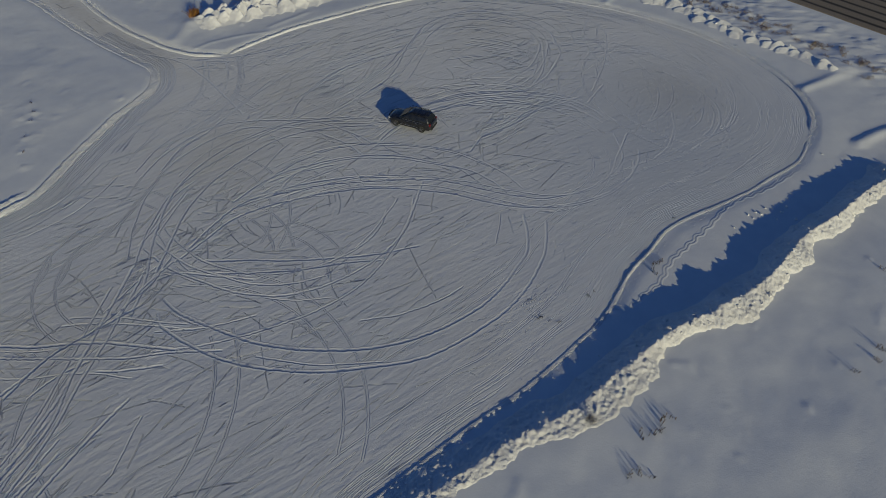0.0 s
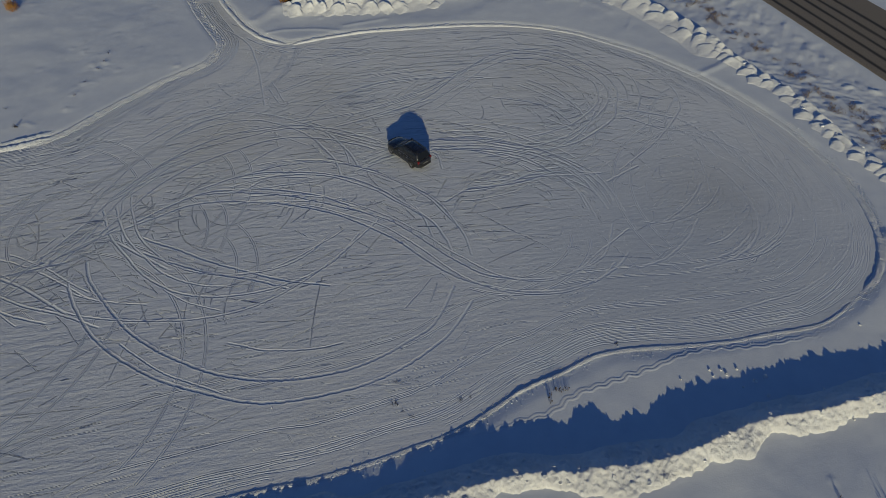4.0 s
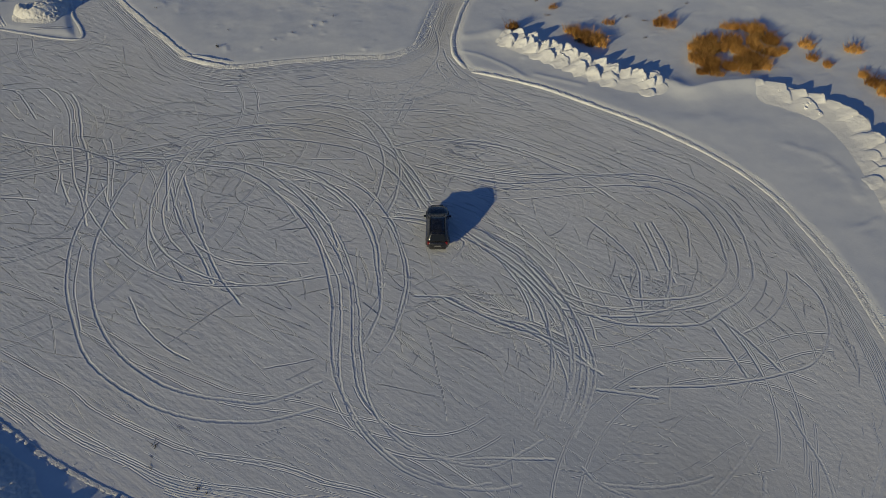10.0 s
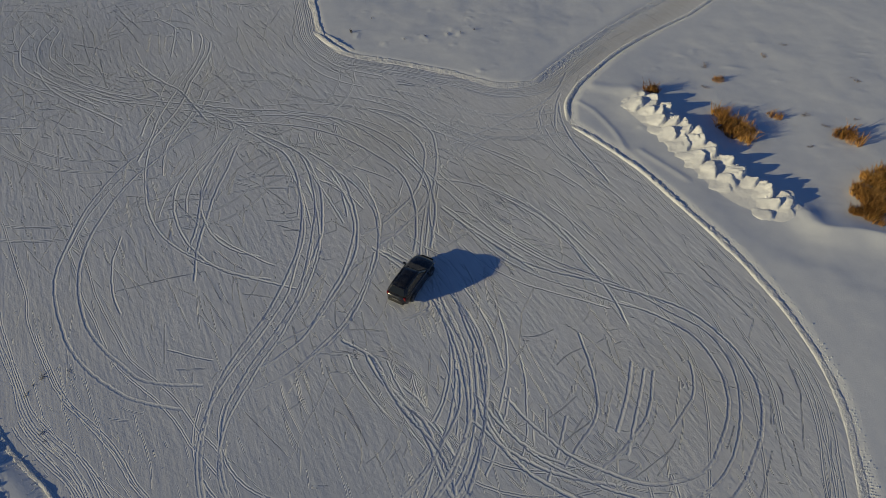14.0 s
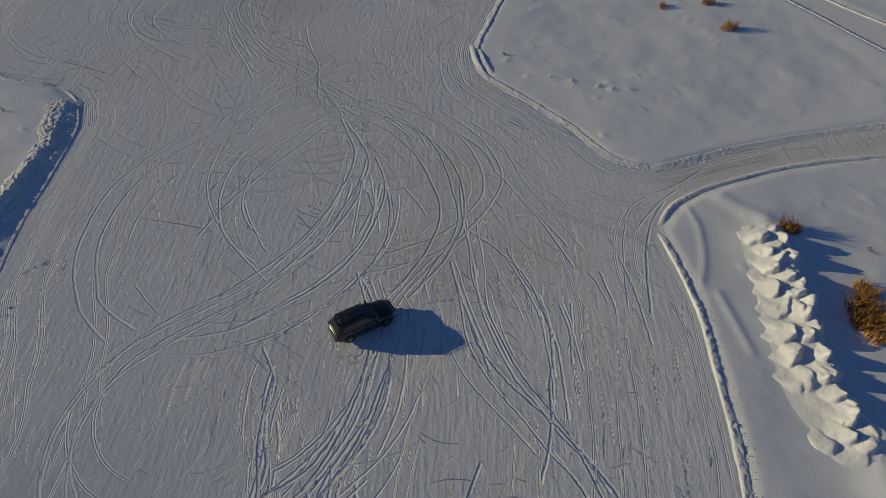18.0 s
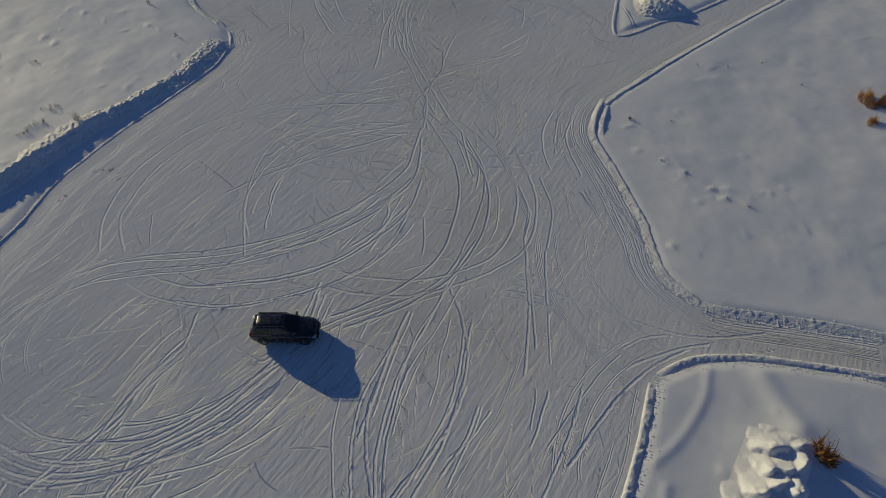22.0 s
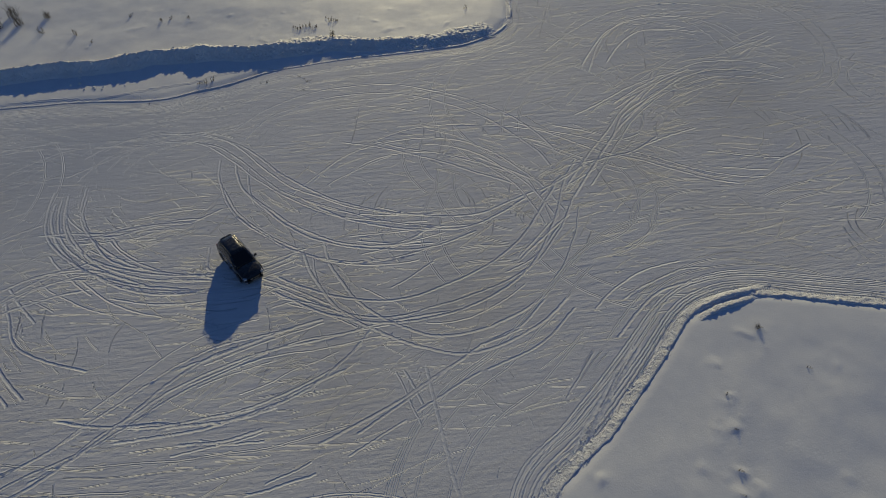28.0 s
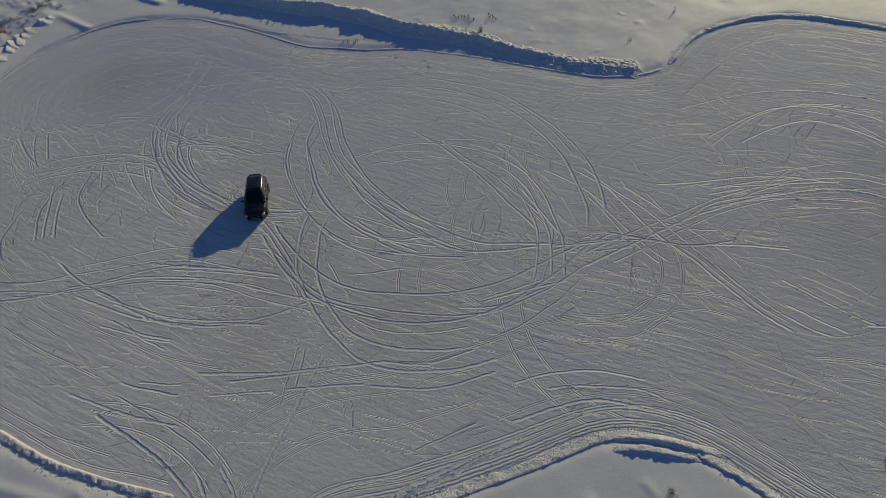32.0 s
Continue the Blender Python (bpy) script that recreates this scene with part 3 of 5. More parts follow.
track((-23.6, 62.1), (-25.7, 62.2), (-27.8, 62.5), (-29.7, 63.0))
track((-22.8, 48.9), (-21.4, 52.0), (-19.6, 55.8), (-18.4, 58.3))
track((-23.6, 16.0), (-26.2, 11.4), (-28.8, 7.0))
track((-24.7, 22.5), (-24.8, 17.7), (-27.2, 11.7))
track((-25.1, 25.0), (-22.3, 29.3), (-21.3, 32.8))
track((-14.4, 30.3), (-17.7, 30.7), (-21.1, 31.0))
track((0.6, 49.9), (-1.0, 51.7), (-3.2, 50.3))
track((-23.3, 16.5), (-24.6, 13.4), (-26.1, 10.5))
track((-27.9, 10.0), (-29.2, 8.1), (-30.6, 6.2))
track((-24.9, 18.5), (-26.0, 15.5), (-27.6, 12.5), (-29.7, 9.7), (-31.8, 7.1))
track((-19.4, 12.3), (-18.9, 9.2), (-18.6, 6.1), (-18.9, 2.8), (-19.8, -0.1), (-21.6, -2.7), (-24.5, -4.4), (-27.6, -4.1), (-30.4, -2.6), (-33.0, -0.3))
track((-20.9, 0.2), (-23.6, -1.5), (-26.8, -1.8), (-29.9, -1.4))
track((-13.7, 10.0), (-14.4, 6.9), (-15.3, 3.7), (-16.5, 0.6), (-18.3, -2.3), (-20.4, -4.5), (-23.0, -6.6), (-26.0, -7.9), (-29.2, -8.7))
track((-25.5, 9.1), (-25.6, 11.3), (-25.7, 13.6))
track((-27.7, 42.9), (-26.5, 46.9), (-24.0, 50.5))
track((17.0, 57.3), (15.9, 55.6), (14.8, 53.8))
track((21.7, 61.5), (22.7, 58.9), (23.5, 56.1))
track((32.9, 61.2), (34.0, 59.6), (34.2, 57.6))
track((34.9, 55.7), (34.5, 53.1), (33.4, 50.4))
track((33.0, 49.7), (31.0, 47.0), (28.5, 44.8), (25.6, 42.5))
track((15.3, 78.6), (17.8, 76.7), (20.6, 74.7), (23.0, 72.7), (25.1, 70.2), (26.5, 67.4), (28.2, 64.4), (29.7, 61.7), (31.4, 58.8))
track((-32.3, 45.5), (-31.8, 49.1), (-31.4, 52.8), (-30.9, 56.4))
track((-34.0, 63.8), (-31.0, 62.9), (-28.3, 61.4), (-26.0, 59.2), (-24.0, 57.0), (-22.1, 54.6), (-20.0, 52.0))
track((-28.1, 62.7), (-25.0, 62.8), (-22.0, 63.6), (-19.1, 64.9), (-16.0, 66.5))
track((-28.5, 20.1), (-27.1, 23.1), (-24.7, 25.5), (-22.0, 27.9))

# ---------------------------------------------------------------- the snow ground
CELL = 0.2
CORE = (-46.0, 38.5, -8.0, 80.0)


def axis_steps(lo, hi, out_lo, out_hi):
    core = np.arange(lo, hi + CELL / 2, CELL)

    def outward(start, stop):
        v, s, got = start, CELL, []
        sign = 1 if stop > start else -1
        while (stop - v) * sign > 0:
            s = min(s * 1.25, 0.5)
            v += s * sign
            got.append(v)
        while abs(v) < 3200:
            s *= 1.35
            v += s * sign
            got.append(v)
        return np.array(got)
    return np.concatenate([outward(lo, out_lo)[::-1], core, outward(hi, out_hi)]), len(outward(lo, out_lo)), len(core)


GX, GX0, GXN = axis_steps(CORE[0], CORE[1], -92, 66)
GY, GY0, GYN = axis_steps(CORE[2], CORE[3], -30, 122)
X, Y = np.meshgrid(GX, GY)
LOT = np.array(EDGE_NORTH + EDGE_SOUTH[1:] + EDGE_SOUTHWEST[1:] + [(-60, -30), (-95, -20)] + ISLAND + [(-97, 19)] + EDGE_WEST + [(-92, 40), (-92, 46)] + EDGE_LANE[::-1][:-1])
NEAR = (X > -100) & (X < 70) & (Y > -35) & (Y < 125)
edge_d = np.full(X.shape, 50.0)
edge_d[NEAR] = distance_to(X[NEAR], Y[NEAR], np.vstack([LOT, LOT[:1]]))
inside = np.zeros(X.shape, bool)
inside[NEAR] = inside_of(X[NEAR], Y[NEAR], LOT)
signed = np.where(inside, edge_d, -edge_d)          # metres into the lot
packed = smooth_step(-0.35, 0.25, signed)

crest_line = spline(CREST, 0.8)
crest_d = np.full(X.shape, 60.0)
crest_d[NEAR] = distance_to(X[NEAR], Y[NEAR], crest_line[::2])
crest_y = np.interp(X, [p[0] for p in CREST[::-1]], [p[1] for p in CREST[::-1]])
south_side = Y < crest_y                            # beyond the tall bank
heap_line = spline(HEAPS, 1.0)
heap_d = np.full(X.shape, 60.0)
heap_d[NEAR] = distance_to(X[NEAR], Y[NEAR], heap_line[::2])
road_u = (X - ROAD_AT[0]) * ROAD_SIDE[0] + (Y - ROAD_AT[1]) * ROAD_SIDE[1]

drift = (fbm(X / 14, Y / 14, 4, 3) - 0.5) * 0.55 + (fbm(X / 2.6, Y / 3.4, 3, 8) - 0.5) * 0.12
rise = smooth_step(0.0, 1.2, -signed)
shelf = smooth_step(13, 9, crest_d) * smooth_step(50, 44, Y) * (~south_side)
plain = (0.17 + drift * smooth_step(0.5, 5, -signed)) * (1 - shelf) + (0.10 + 0.4 * drift) * shelf
lift = np.interp(X, [-12, -7, 3, 12, 22, 36, 46], [0.0, 0.12, 0.20, 0.26, 0.30, 0.28, 0.0])
plain += lift * np.where(south_side, np.exp(-crest_d / 15.0), np.exp(-(crest_d / 0.75) ** 2)) * smooth_step(-0.8, -2.5, signed)
plain += 0.22 * np.exp(-(heap_d / 1.9) ** 2) + 0.12 * np.exp(-(heap_d / 5.0) ** 2)
gap_d = distance_to(X[NEAR], Y[NEAR], spline(HEAPS[5:9], 0.6))
plain[NEAR] += 0.16 * np.exp(-gap_d / 0.45) + 0.14 * np.exp(-(gap_d / 1.5) ** 2)
# rough tussocks between the heaps and the main road
verge = smooth_step(-13.5, -11.0, road_u) * (1 - smooth_step(-1.2, 0.0, road_u))
plain += verge * (np.maximum(fbm(X / 1.3, Y / 1.3, 3, 21) - 0.5, 0) * 0.5 + (vnoise(X / 0.45, Y / 0.45, 23) - 0.5) * 0.10)
for pts, tall, wide in (([(-28.2, 64.5), (-26.3, 66.3), (-23.2, 67.8), (-20.8, 68.4)], 0.06, 0.30), ([(-20.5, 69.9), (-18.6, 71.7), (-16.8, 73.4)], 0.07, 0.35),
                        ([(-31.0, 66.6), (-30.6, 68.5), (-30.4, 70.2)], 0.13, 0.8), ([(0, 85.6), (3.4, 87.5), (6.6, 86.8), (8.4, 85.8)], 0.08, 0.25), ([(20.4, 75.5), (23.5, 80)], 0.10, 0.4),
                        ([(37.4, 56), (41.9, 58.2)], 0.16, 0.5), ([(39.2, 47), (42.6, 48.8), (47, 50)], 0.2, 0.5)):
    plain[NEAR] += tall * np.exp(-(distance_to(X[NEAR], Y[NEAR], spline(pts, 0.5)) / wide) ** 2)
# weedy knobs on the western field
KNOBS = [(-40.1, 39.1), (-39.1, 40.3), (-43.5, 41.1), (-37.8, 43.7), (-38.8, 45.6), (-39.7, 46.5), (-39.7, 47.9), (-38.4, 48.1), (-40.4, 50.5), (-41.4, 51.0), (-40.7, 51.9), (-44.7, 52.7), (-41.7, 53.5), (-33.0, 54.5), (-52.6, 34.0), (-53.7, 35.0), (-55.5, 35.5), (-51.2, 36.3), (-59.5, 36.3), (-63.2, 37.7), (-60.1, 41.4)]
for kx, ky in KNOBS:
    near_knob = (np.abs(X - kx) < 4) & (np.abs(Y - ky) < 4)
    kx2, ky2 = X[near_knob] - kx, Y[near_knob] - ky
    lumpy = smooth_step(0.45, 0.8, fbm(X[near_knob] / 0.7, Y[near_knob] / 0.7, 3, 77))
    plain[near_knob] += (0.08 * lumpy + 0.01) * np.exp(-(kx2 ** 2 + ky2 ** 2) / 0.3) + 0.015 * np.exp(-((kx2 + 0.45) ** 2 / 0.35 + (ky2 - 0.8) ** 2 / 1.3))
# little wind knobs on the open plain
knob = smooth_step(0.74, 1.0, fbm(X / 1.1, Y / 1.6, 2, 31)) * 0.07 * smooth_step(2, 5, -signed)
plain += knob
plain = plain * (1 - smooth_step(-1.6, -0.2, road_u)) + 0.22 * smooth_step(-1.6, -0.2, road_u)
lot_z = (fbm(X / 9, Y / 9, 3, 5) - 0.5) * 0.07
Z = lot_z * (1 - rise) + plain * rise

rng = np.random.RandomState(7)
dirt = np.zeros(X.shape)
lane = spline([(-31, 62.2), (-36, 66), (-41.5, 70.2), (-48, 76.4), (-56, 82.6)], 1.0)
dirt[NEAR] = 0.5 * np.exp(-(distance_to(X[NEAR], Y[NEAR], lane) / 1.6) ** 2)
for cx, cy, r, v in ((-11, 51, 4.5, 0.4), (-20, 46, 4, 0.4), (5, 70, 5, 0.3), (24, 56, 5, 0.35), (-26, 24, 5, 0.3), (-17, 57, 4, 0.3), (-34, 12, 7, 0.3)):
    dirt += v * np.exp(-(((X - cx) ** 2 + (Y - cy) ** 2) / r ** 2))
# ways that the wheels went: the long way of the lot and round its far end, and round the drift loops
SPINE = [(-80, -12), (-45, 12), (-20, 32), (4, 50), (22, 56.5)]
TURNS = [(-5.0, 31.7), (10.8, 45.0), (5.2, 65.1), (22.2, 53.6), (-13.6, 38.0), (-32.5, 17.1), (-2.2, 59.2), (-26.1, 3.0), (-22, 57)]
flow = np.zeros(X.shape)
flow[NEAR] = distance_to(X[NEAR], Y[NEAR], spline(SPINE, 3.0))
flow += (fbm(X / 9, Y / 9, 2, 61) - 0.5) * 1.6
arcs = np.full(X.shape, 99.0)
for tx, ty in TURNS:
    arcs = np.minimum(arcs, np.hypot(X - tx, Y - ty))
arcs += (fbm(X / 7, Y / 7, 2, 62) - 0.5) * 1.2
turned = smooth_step(10.5, 6.5, arcs) * smooth_step(1.5, 4.0, arcs) * smooth_step(0.35, 0.6, fbm(X / 6, Y / 6, 2, 63))
turned = np.maximum(turned, smooth_step(2.0, 0.8, flow))
# two polished patches; their dimmer look by sun and view angle is painted in
icy_dim = (1.0 * np.exp(-(((X - 24) / 17) ** 2 + ((Y - 48) / 13) ** 2)) + 0.8 * np.exp(-(((X + 31) / 11) ** 2 + ((Y - 3) / 9) ** 2))) * (0.55 + 0.9 * fbm(X / 5, Y / 5, 3, 64))
calm = smooth_step(2, 20, X + 0.35 * (45 - Y)) * (0.75 + 0.4 * (fbm(X / 6, Y / 6, 2, 65) - 0.5)) - 0.25 * smooth_step(-4, -20, X) * smooth_step(48, 36, Y)
calm += 0.6 * np.exp(-(((X + 26) / 9) ** 2 + ((Y - 56) / 11) ** 2)) * smooth_step(0, -10, X)
ground = new("ground", grid_mesh("ground", X, Y, Z, MAT_GROUND, (("packed", packed), ("dirt", np.clip(dirt, 0, 1)), ("flow", flow), ("arcs", arcs), ("turned", turned), ("icy_dim", np.clip(icy_dim, 0, 1)), ("calm", calm))))
tagged(ground, "snow covered ground with a packed, tyre-marked lot", "ground", kind="structure")


def sheet_at(A, px, py):
    """Values of the sheet at places between its points."""
    i = np.clip(np.searchsorted(GX, px) - 1, 0, len(GX) - 2)
    j = np.clip(np.searchsorted(GY, py) - 1, 0, len(GY) - 2)
    u, v = (px - GX[i]) / (GX[i + 1] - GX[i]), (py - GY[j]) / (GY[j + 1] - GY[j])
    return (A[j, i] * (1 - u) + A[j, i + 1] * u) * (1 - v) + (A[j + 1, i] * (1 - u) + A[j + 1, i + 1] * u) * v


def ground_many(px, py):
    return sheet_at(Z, px, py)


def ground_at(x, y):
    """Height of the sheet at a place."""
    return float(ground_many(np.array([x]), np.array([y]))[0])


# ---------------------------------------------------------------- wheel marks pressed into the lot
def lookup(A, px, py):
    i = np.clip(np.searchsorted(GX, px) - 1, 0, len(GX) - 2)
    j = np.clip(np.searchsorted(GY, py) - 1, 0, len(GY) - 2)
    return A[j, i]


def wiggle(line, amount, scale, step):
    s = np.arange(len(line)) * step / scale
    return line + normals(line) * ((vnoise(s + rng.rand() * 500, s * 0, 9) - 0.5) * 2 * amount)[:, None]


def within_lot(line, margin):
    """The longest run of a line that stays on the lot."""
    ok = lookup(signed, line[:, 0], line[:, 1]) > margin
    if ok.all():
        return line
    best, start = (0, 0), None
    for k, v in enumerate(list(ok) + [False]):
        if v and start is None:
            start = k
        if not v and start is not None:
            if k - start > best[1] - best[0]:
                best = (start, k)
            start = None
    return line[best[0]:best[1]]


PROFILES = {  # across, in widths, and up, in heights: snow squeezed up beside a groove
    "groove": ((-1.9, -1.3, -0.8, -0.3, 0.3, 0.8, 1.3, 1.9), (-0.3, 0.5, 1.0, 0.05, 0.05, 1.0, 0.5, -0.3)),
    "ridge": ((-1.7, -1.0, -0.25, 0.3, 0.9, 1.6), (-0.3, 0.35, 1.0, 0.75, 0.3, -0.3)),
    "scratch": ((-1.5, -0.5, 0.0, 0.6, 1.5), (-0.7, 1.0, 0.1, 0.8, -0.7)),
}


MARK_TALL = 0.5                                    # all marks, by how hard the snow is


def ribbon(store, line, wide, tall, kind="groove", packed_value=1.0, even=False):
    """Adds one pressed mark along a line to a store of vertices and faces."""
    if len(line) < 4:
        return
    across, up = (np.array(v) for v in PROFILES[kind])
    n = normals(line)
    m = len(line)
    s = np.linspace(0, 1, m)
    env = np.minimum(1, np.minimum(s, 1 - s) * 8)
    seed = rng.rand() * 999
    along_it = 0.35 + 0.6 * vnoise(np.arange(m) * 0.08 + seed, np.zeros(m), 4) + 1.3 * (vnoise(np.arange(m) * 0.75 + seed, np.zeros(m), 5) - 0.4)
    lumps = 0.1 + 1.8 * rng.rand(m, len(across))
    if even:                                            # trodden, not torn
        along_it, lumps = 2.2 + 0 * along_it, 0.8 + 0.4 * lumps / 1.9
    line = line + n * (wide * (0.1 if even else 0.5) * (rng.rand(m, 1) - 0.5))
    h = (MARK_TALL * tall * env * (1 - 0.7 * sheet_at(calm, line[:, 0], line[:, 1])) * np.maximum(along_it, 0.04))[:, None] * np.where(up > 0, up, 0)[None] * lumps + np.minimum(up, 0)[None] * 0.010
    px = line[:, 0:1] + n[:, 0:1] * across * wide
    py = line[:, 1:2] + n[:, 1:2] * across * wide
    pz = ground_many(px, py) + h + 0.003
    c = len(across)
    base = store["n"]
    idx = base + np.arange(m * c).reshape(m, c)
    store["v"].append(np.stack([px, py, pz], -1).reshape(-1, 3))
    store["f"].append(np.stack([idx[:-1, :-1], idx[1:, :-1], idx[1:, 1:], idx[:-1, 1:]], -1).reshape(-1, 4))
    store["a"].append(np.tile(np.where(up > 0.4, 0.0, 1.0) * packed_value, m))
    store["p"].append((np.where(np.abs(across) < 0.6, 1.0, 0.0)[None] * (env * min(1.0, tall / 0.022))[:, None]).ravel())
    store["n"] += m * c


def store_mesh(name, store):
    V, F = np.vstack(store["v"]), np.vstack(store["f"]).astype(np.int32)
    me = bpy.data.meshes.new(name)
    me.vertices.add(len(V))
    me.vertices.foreach_set("co", V.astype(np.float32).ravel())
    me.loops.add(F.size)
    me.loops.foreach_set("vertex_index", F.ravel())
    me.polygons.add(len(F))
    me.polygons.foreach_set("loop_start", np.arange(0, F.size, 4, dtype=np.int32))
    me.polygons.foreach_set("use_smooth", np.ones(len(F), dtype=bool))
    at = me.attributes.new("packed", "FLOAT", "POINT")
    at.data.foreach_set("value", np.concatenate(store["a"]).astype(np.float32))
    at = me.attributes.new("pressed", "FLOAT", "POINT")
    at.data.foreach_set("value", np.concatenate(store["p"]).astype(np.float32))
    for key, A in (("flow", flow), ("arcs", arcs), ("turned", turned), ("icy_dim", icy_dim), ("dirt", dirt), ("calm", calm)):
        at = me.attributes.new(key, "FLOAT", "POINT")
        at.data.foreach_set("value", sheet_at(A, V[:, 0], V[:, 1]).astype(np.float32))
    me.materials.append(MAT_GROUND)
    me.update(calc_edges=True)
    return me


def fresh_store():
    return {"v": [], "f": [], "a": [], "p": [], "n": 0}


# each loop that can be told apart: twin tyre grooves side by side
LOOP_LINES = []
for pts in LOOPS:
    store = fresh_store()
    L = within_lot(wiggle(spline(pts, 0.11), 0.05, 2, 0.11), 0.3)
    LOOP_LINES.append(L)
    ribbon(store, L, rng.uniform(0.11, 0.15), rng.uniform(0.034, 0.054), "ridge")
    ob = new("tyre_track", store_mesh("tyre_track", store))
    ob.parent = ground

STEP = 0.2
marks = fresh_store()
# fainter rounds that run along with the loops
for k in range(110):
    L = LOOP_LINES[rng.randint(len(LOOP_LINES))]
    west = L[:, 0].mean() < 2
    if not west and rng.rand() < 0.5:
        continue
    size = int(rng.uniform(4, 16) / 0.14)
    a = rng.randint(0, max(1, len(L) - size // 2))
    piece = L[a:a + size]
    if len(piece) < 16:
        continue
    swing = np.linspace(-1, 1, len(piece))[:, None] * rng.normal(0, 0.35)
    piece = piece + normals(piece) * (rng.choice((-1, 1)) * rng.uniform(0.3, 2.6) + swing)
    ribbon(marks, within_lot(wiggle(piece, 0.06, 2, 0.14), 0.3), rng.uniform(0.08, 0.12), 0.008 + 0.026 * rng.rand() ** 2, "ridge")
# scratches that run beside the loops, where cars went round again and again
for k in range(1300):
    L = LOOP_LINES[rng.randint(len(LOOP_LINES))]
    size = int((0.9 + 4.5 * rng.rand() ** 2) / 0.14)
    a = rng.randint(0, max(1, len(L) - size // 2))
    piece = L[a:a + size][::2]
    if len(piece) < 6:
        continue
    mid = piece[len(piece) // 2]
    turn = rng.normal(0, 0.10)
    c, sn = math.cos(turn), math.sin(turn)
    piece = (piece - mid) @ np.array(((c, sn), (-sn, c))) + mid
    piece = piece + normals(piece) * rng.normal(0, 2.6)
    piece = within_lot(wiggle(piece, 0.08, 2, 0.28), 0.4)
    ribbon(marks, piece, rng.uniform(0.04, 0.07), 0.005 + 0.015 * rng.rand() ** 2, "scratch")
# plough scratches that go the way of the wheels, each a little off it
WAYS = []
for field in (flow, arcs, signed):
    gy, gx = np.gradient(field, GY, GX)
    WAYS.append(np.arctan2(gy, gx) + math.pi / 2)
count = 4500
px, py = rng.uniform(-60, 37, count), rng.uniform(-24, 79, count)
deep = lookup(signed, px, py)
px, py, deep = px[deep > 0.5], py[deep > 0.5], deep[deep > 0.5]
count = len(px)
pick = np.where((lookup(turned, px, py) > 0.5) & (rng.rand(count) < 0.7), 1, 0)
pick = np.where((deep < 4.5) & (rng.rand(count) < 0.75), 2, pick)
keep = (deep > 4.5) | (px > -25) | (rng.rand(count) < 0.35)          # the western rim is rubbed smooth
px, py, pick, count = px[keep], py[keep], pick[keep], int(keep.sum())
off = rng.normal(0, 0.13, count) + np.where(rng.rand(count) < 0.22, rng.normal(0, 0.6, count), 0)
size = 0.6 + 7 * rng.rand(count) ** 4
rows = [np.stack([px, py], 1)]
for k in range(int(9.7 / STEP)):
    qx, qy = rows[-1][:, 0], rows[-1][:, 1]
    way = np.choose(pick, [lookup(W, qx, qy) for W in WAYS]) + off
    rows.append(rows[-1] + np.stack([np.cos(way), np.sin(way)], 1) * STEP)
rows = np.stack(rows)
for k in range(count):
    L = rows[:int(size[k] / STEP) + 1, k]
    if len(L) < 4:
        continue
    bend = np.linalg.norm(np.diff(L, 2, axis=0), axis=1)
    if bend.max() > 0.12:                               # stops where two ways part
        continue
    L = within_lot(L, 0.3)
    tall = 0.004 + 0.016 * rng.rand() ** 2.5
    ribbon(marks, L, rng.uniform(0.035, 0.065), tall, "scratch")
    if rng.rand() < 0.08 and len(L) > 16:
        ribbon(marks, within_lot(L + normals(L) * 1.55, 0.3), 0.065, tall, "scratch")
# rounds that follow the edge of the lot
for edge in (EDGE_NORTH + EDGE_SOUTH[1:], EDGE_WEST[3:14], EDGE_SOUTHWEST):
    ring = spline(edge, STEP)
    ring_n = normals(ring)
    for k in range(44 if edge[0] == EDGE_NORTH[0] else 16):
        off = rng.uniform(0.5, 1.9) if k % 2 == 0 else rng.uniform(1.0, 9.0)
        a = rng.randint(0, max(1, len(ring) - 80))
        b = min(len(ring), a + rng.randint(50, 240))
        ribbon(marks, within_lot(wiggle((ring - ring_n * off)[a:b], 0.12, 3, STEP), 0.3), 0.06, rng.uniform(0.003, 0.011), "groove")
# ruts close to the western berm
ring = spline(EDGE_WEST[1:14], 0.14)
for off, tall, wide in ((-0.05, 0.035, 0.12), (0.35, 0.025, 0.11), (0.75, 0.018, 0.10), (1.5, 0.012, 0.09), (1.85, 0.010, 0.09)):
    ribbon(marks, wiggle(ring - normals(ring) * off, 0.12, 4, 0.14), wide, tall)
ribbon(marks, spline([(-32.6, 44.3), (-32.1, 46.8), (-31.7, 49.7), (-31.2, 53.4), (-30.9, 56.3), (-31.1, 59.0)], 0.12), 0.2, 0.09)
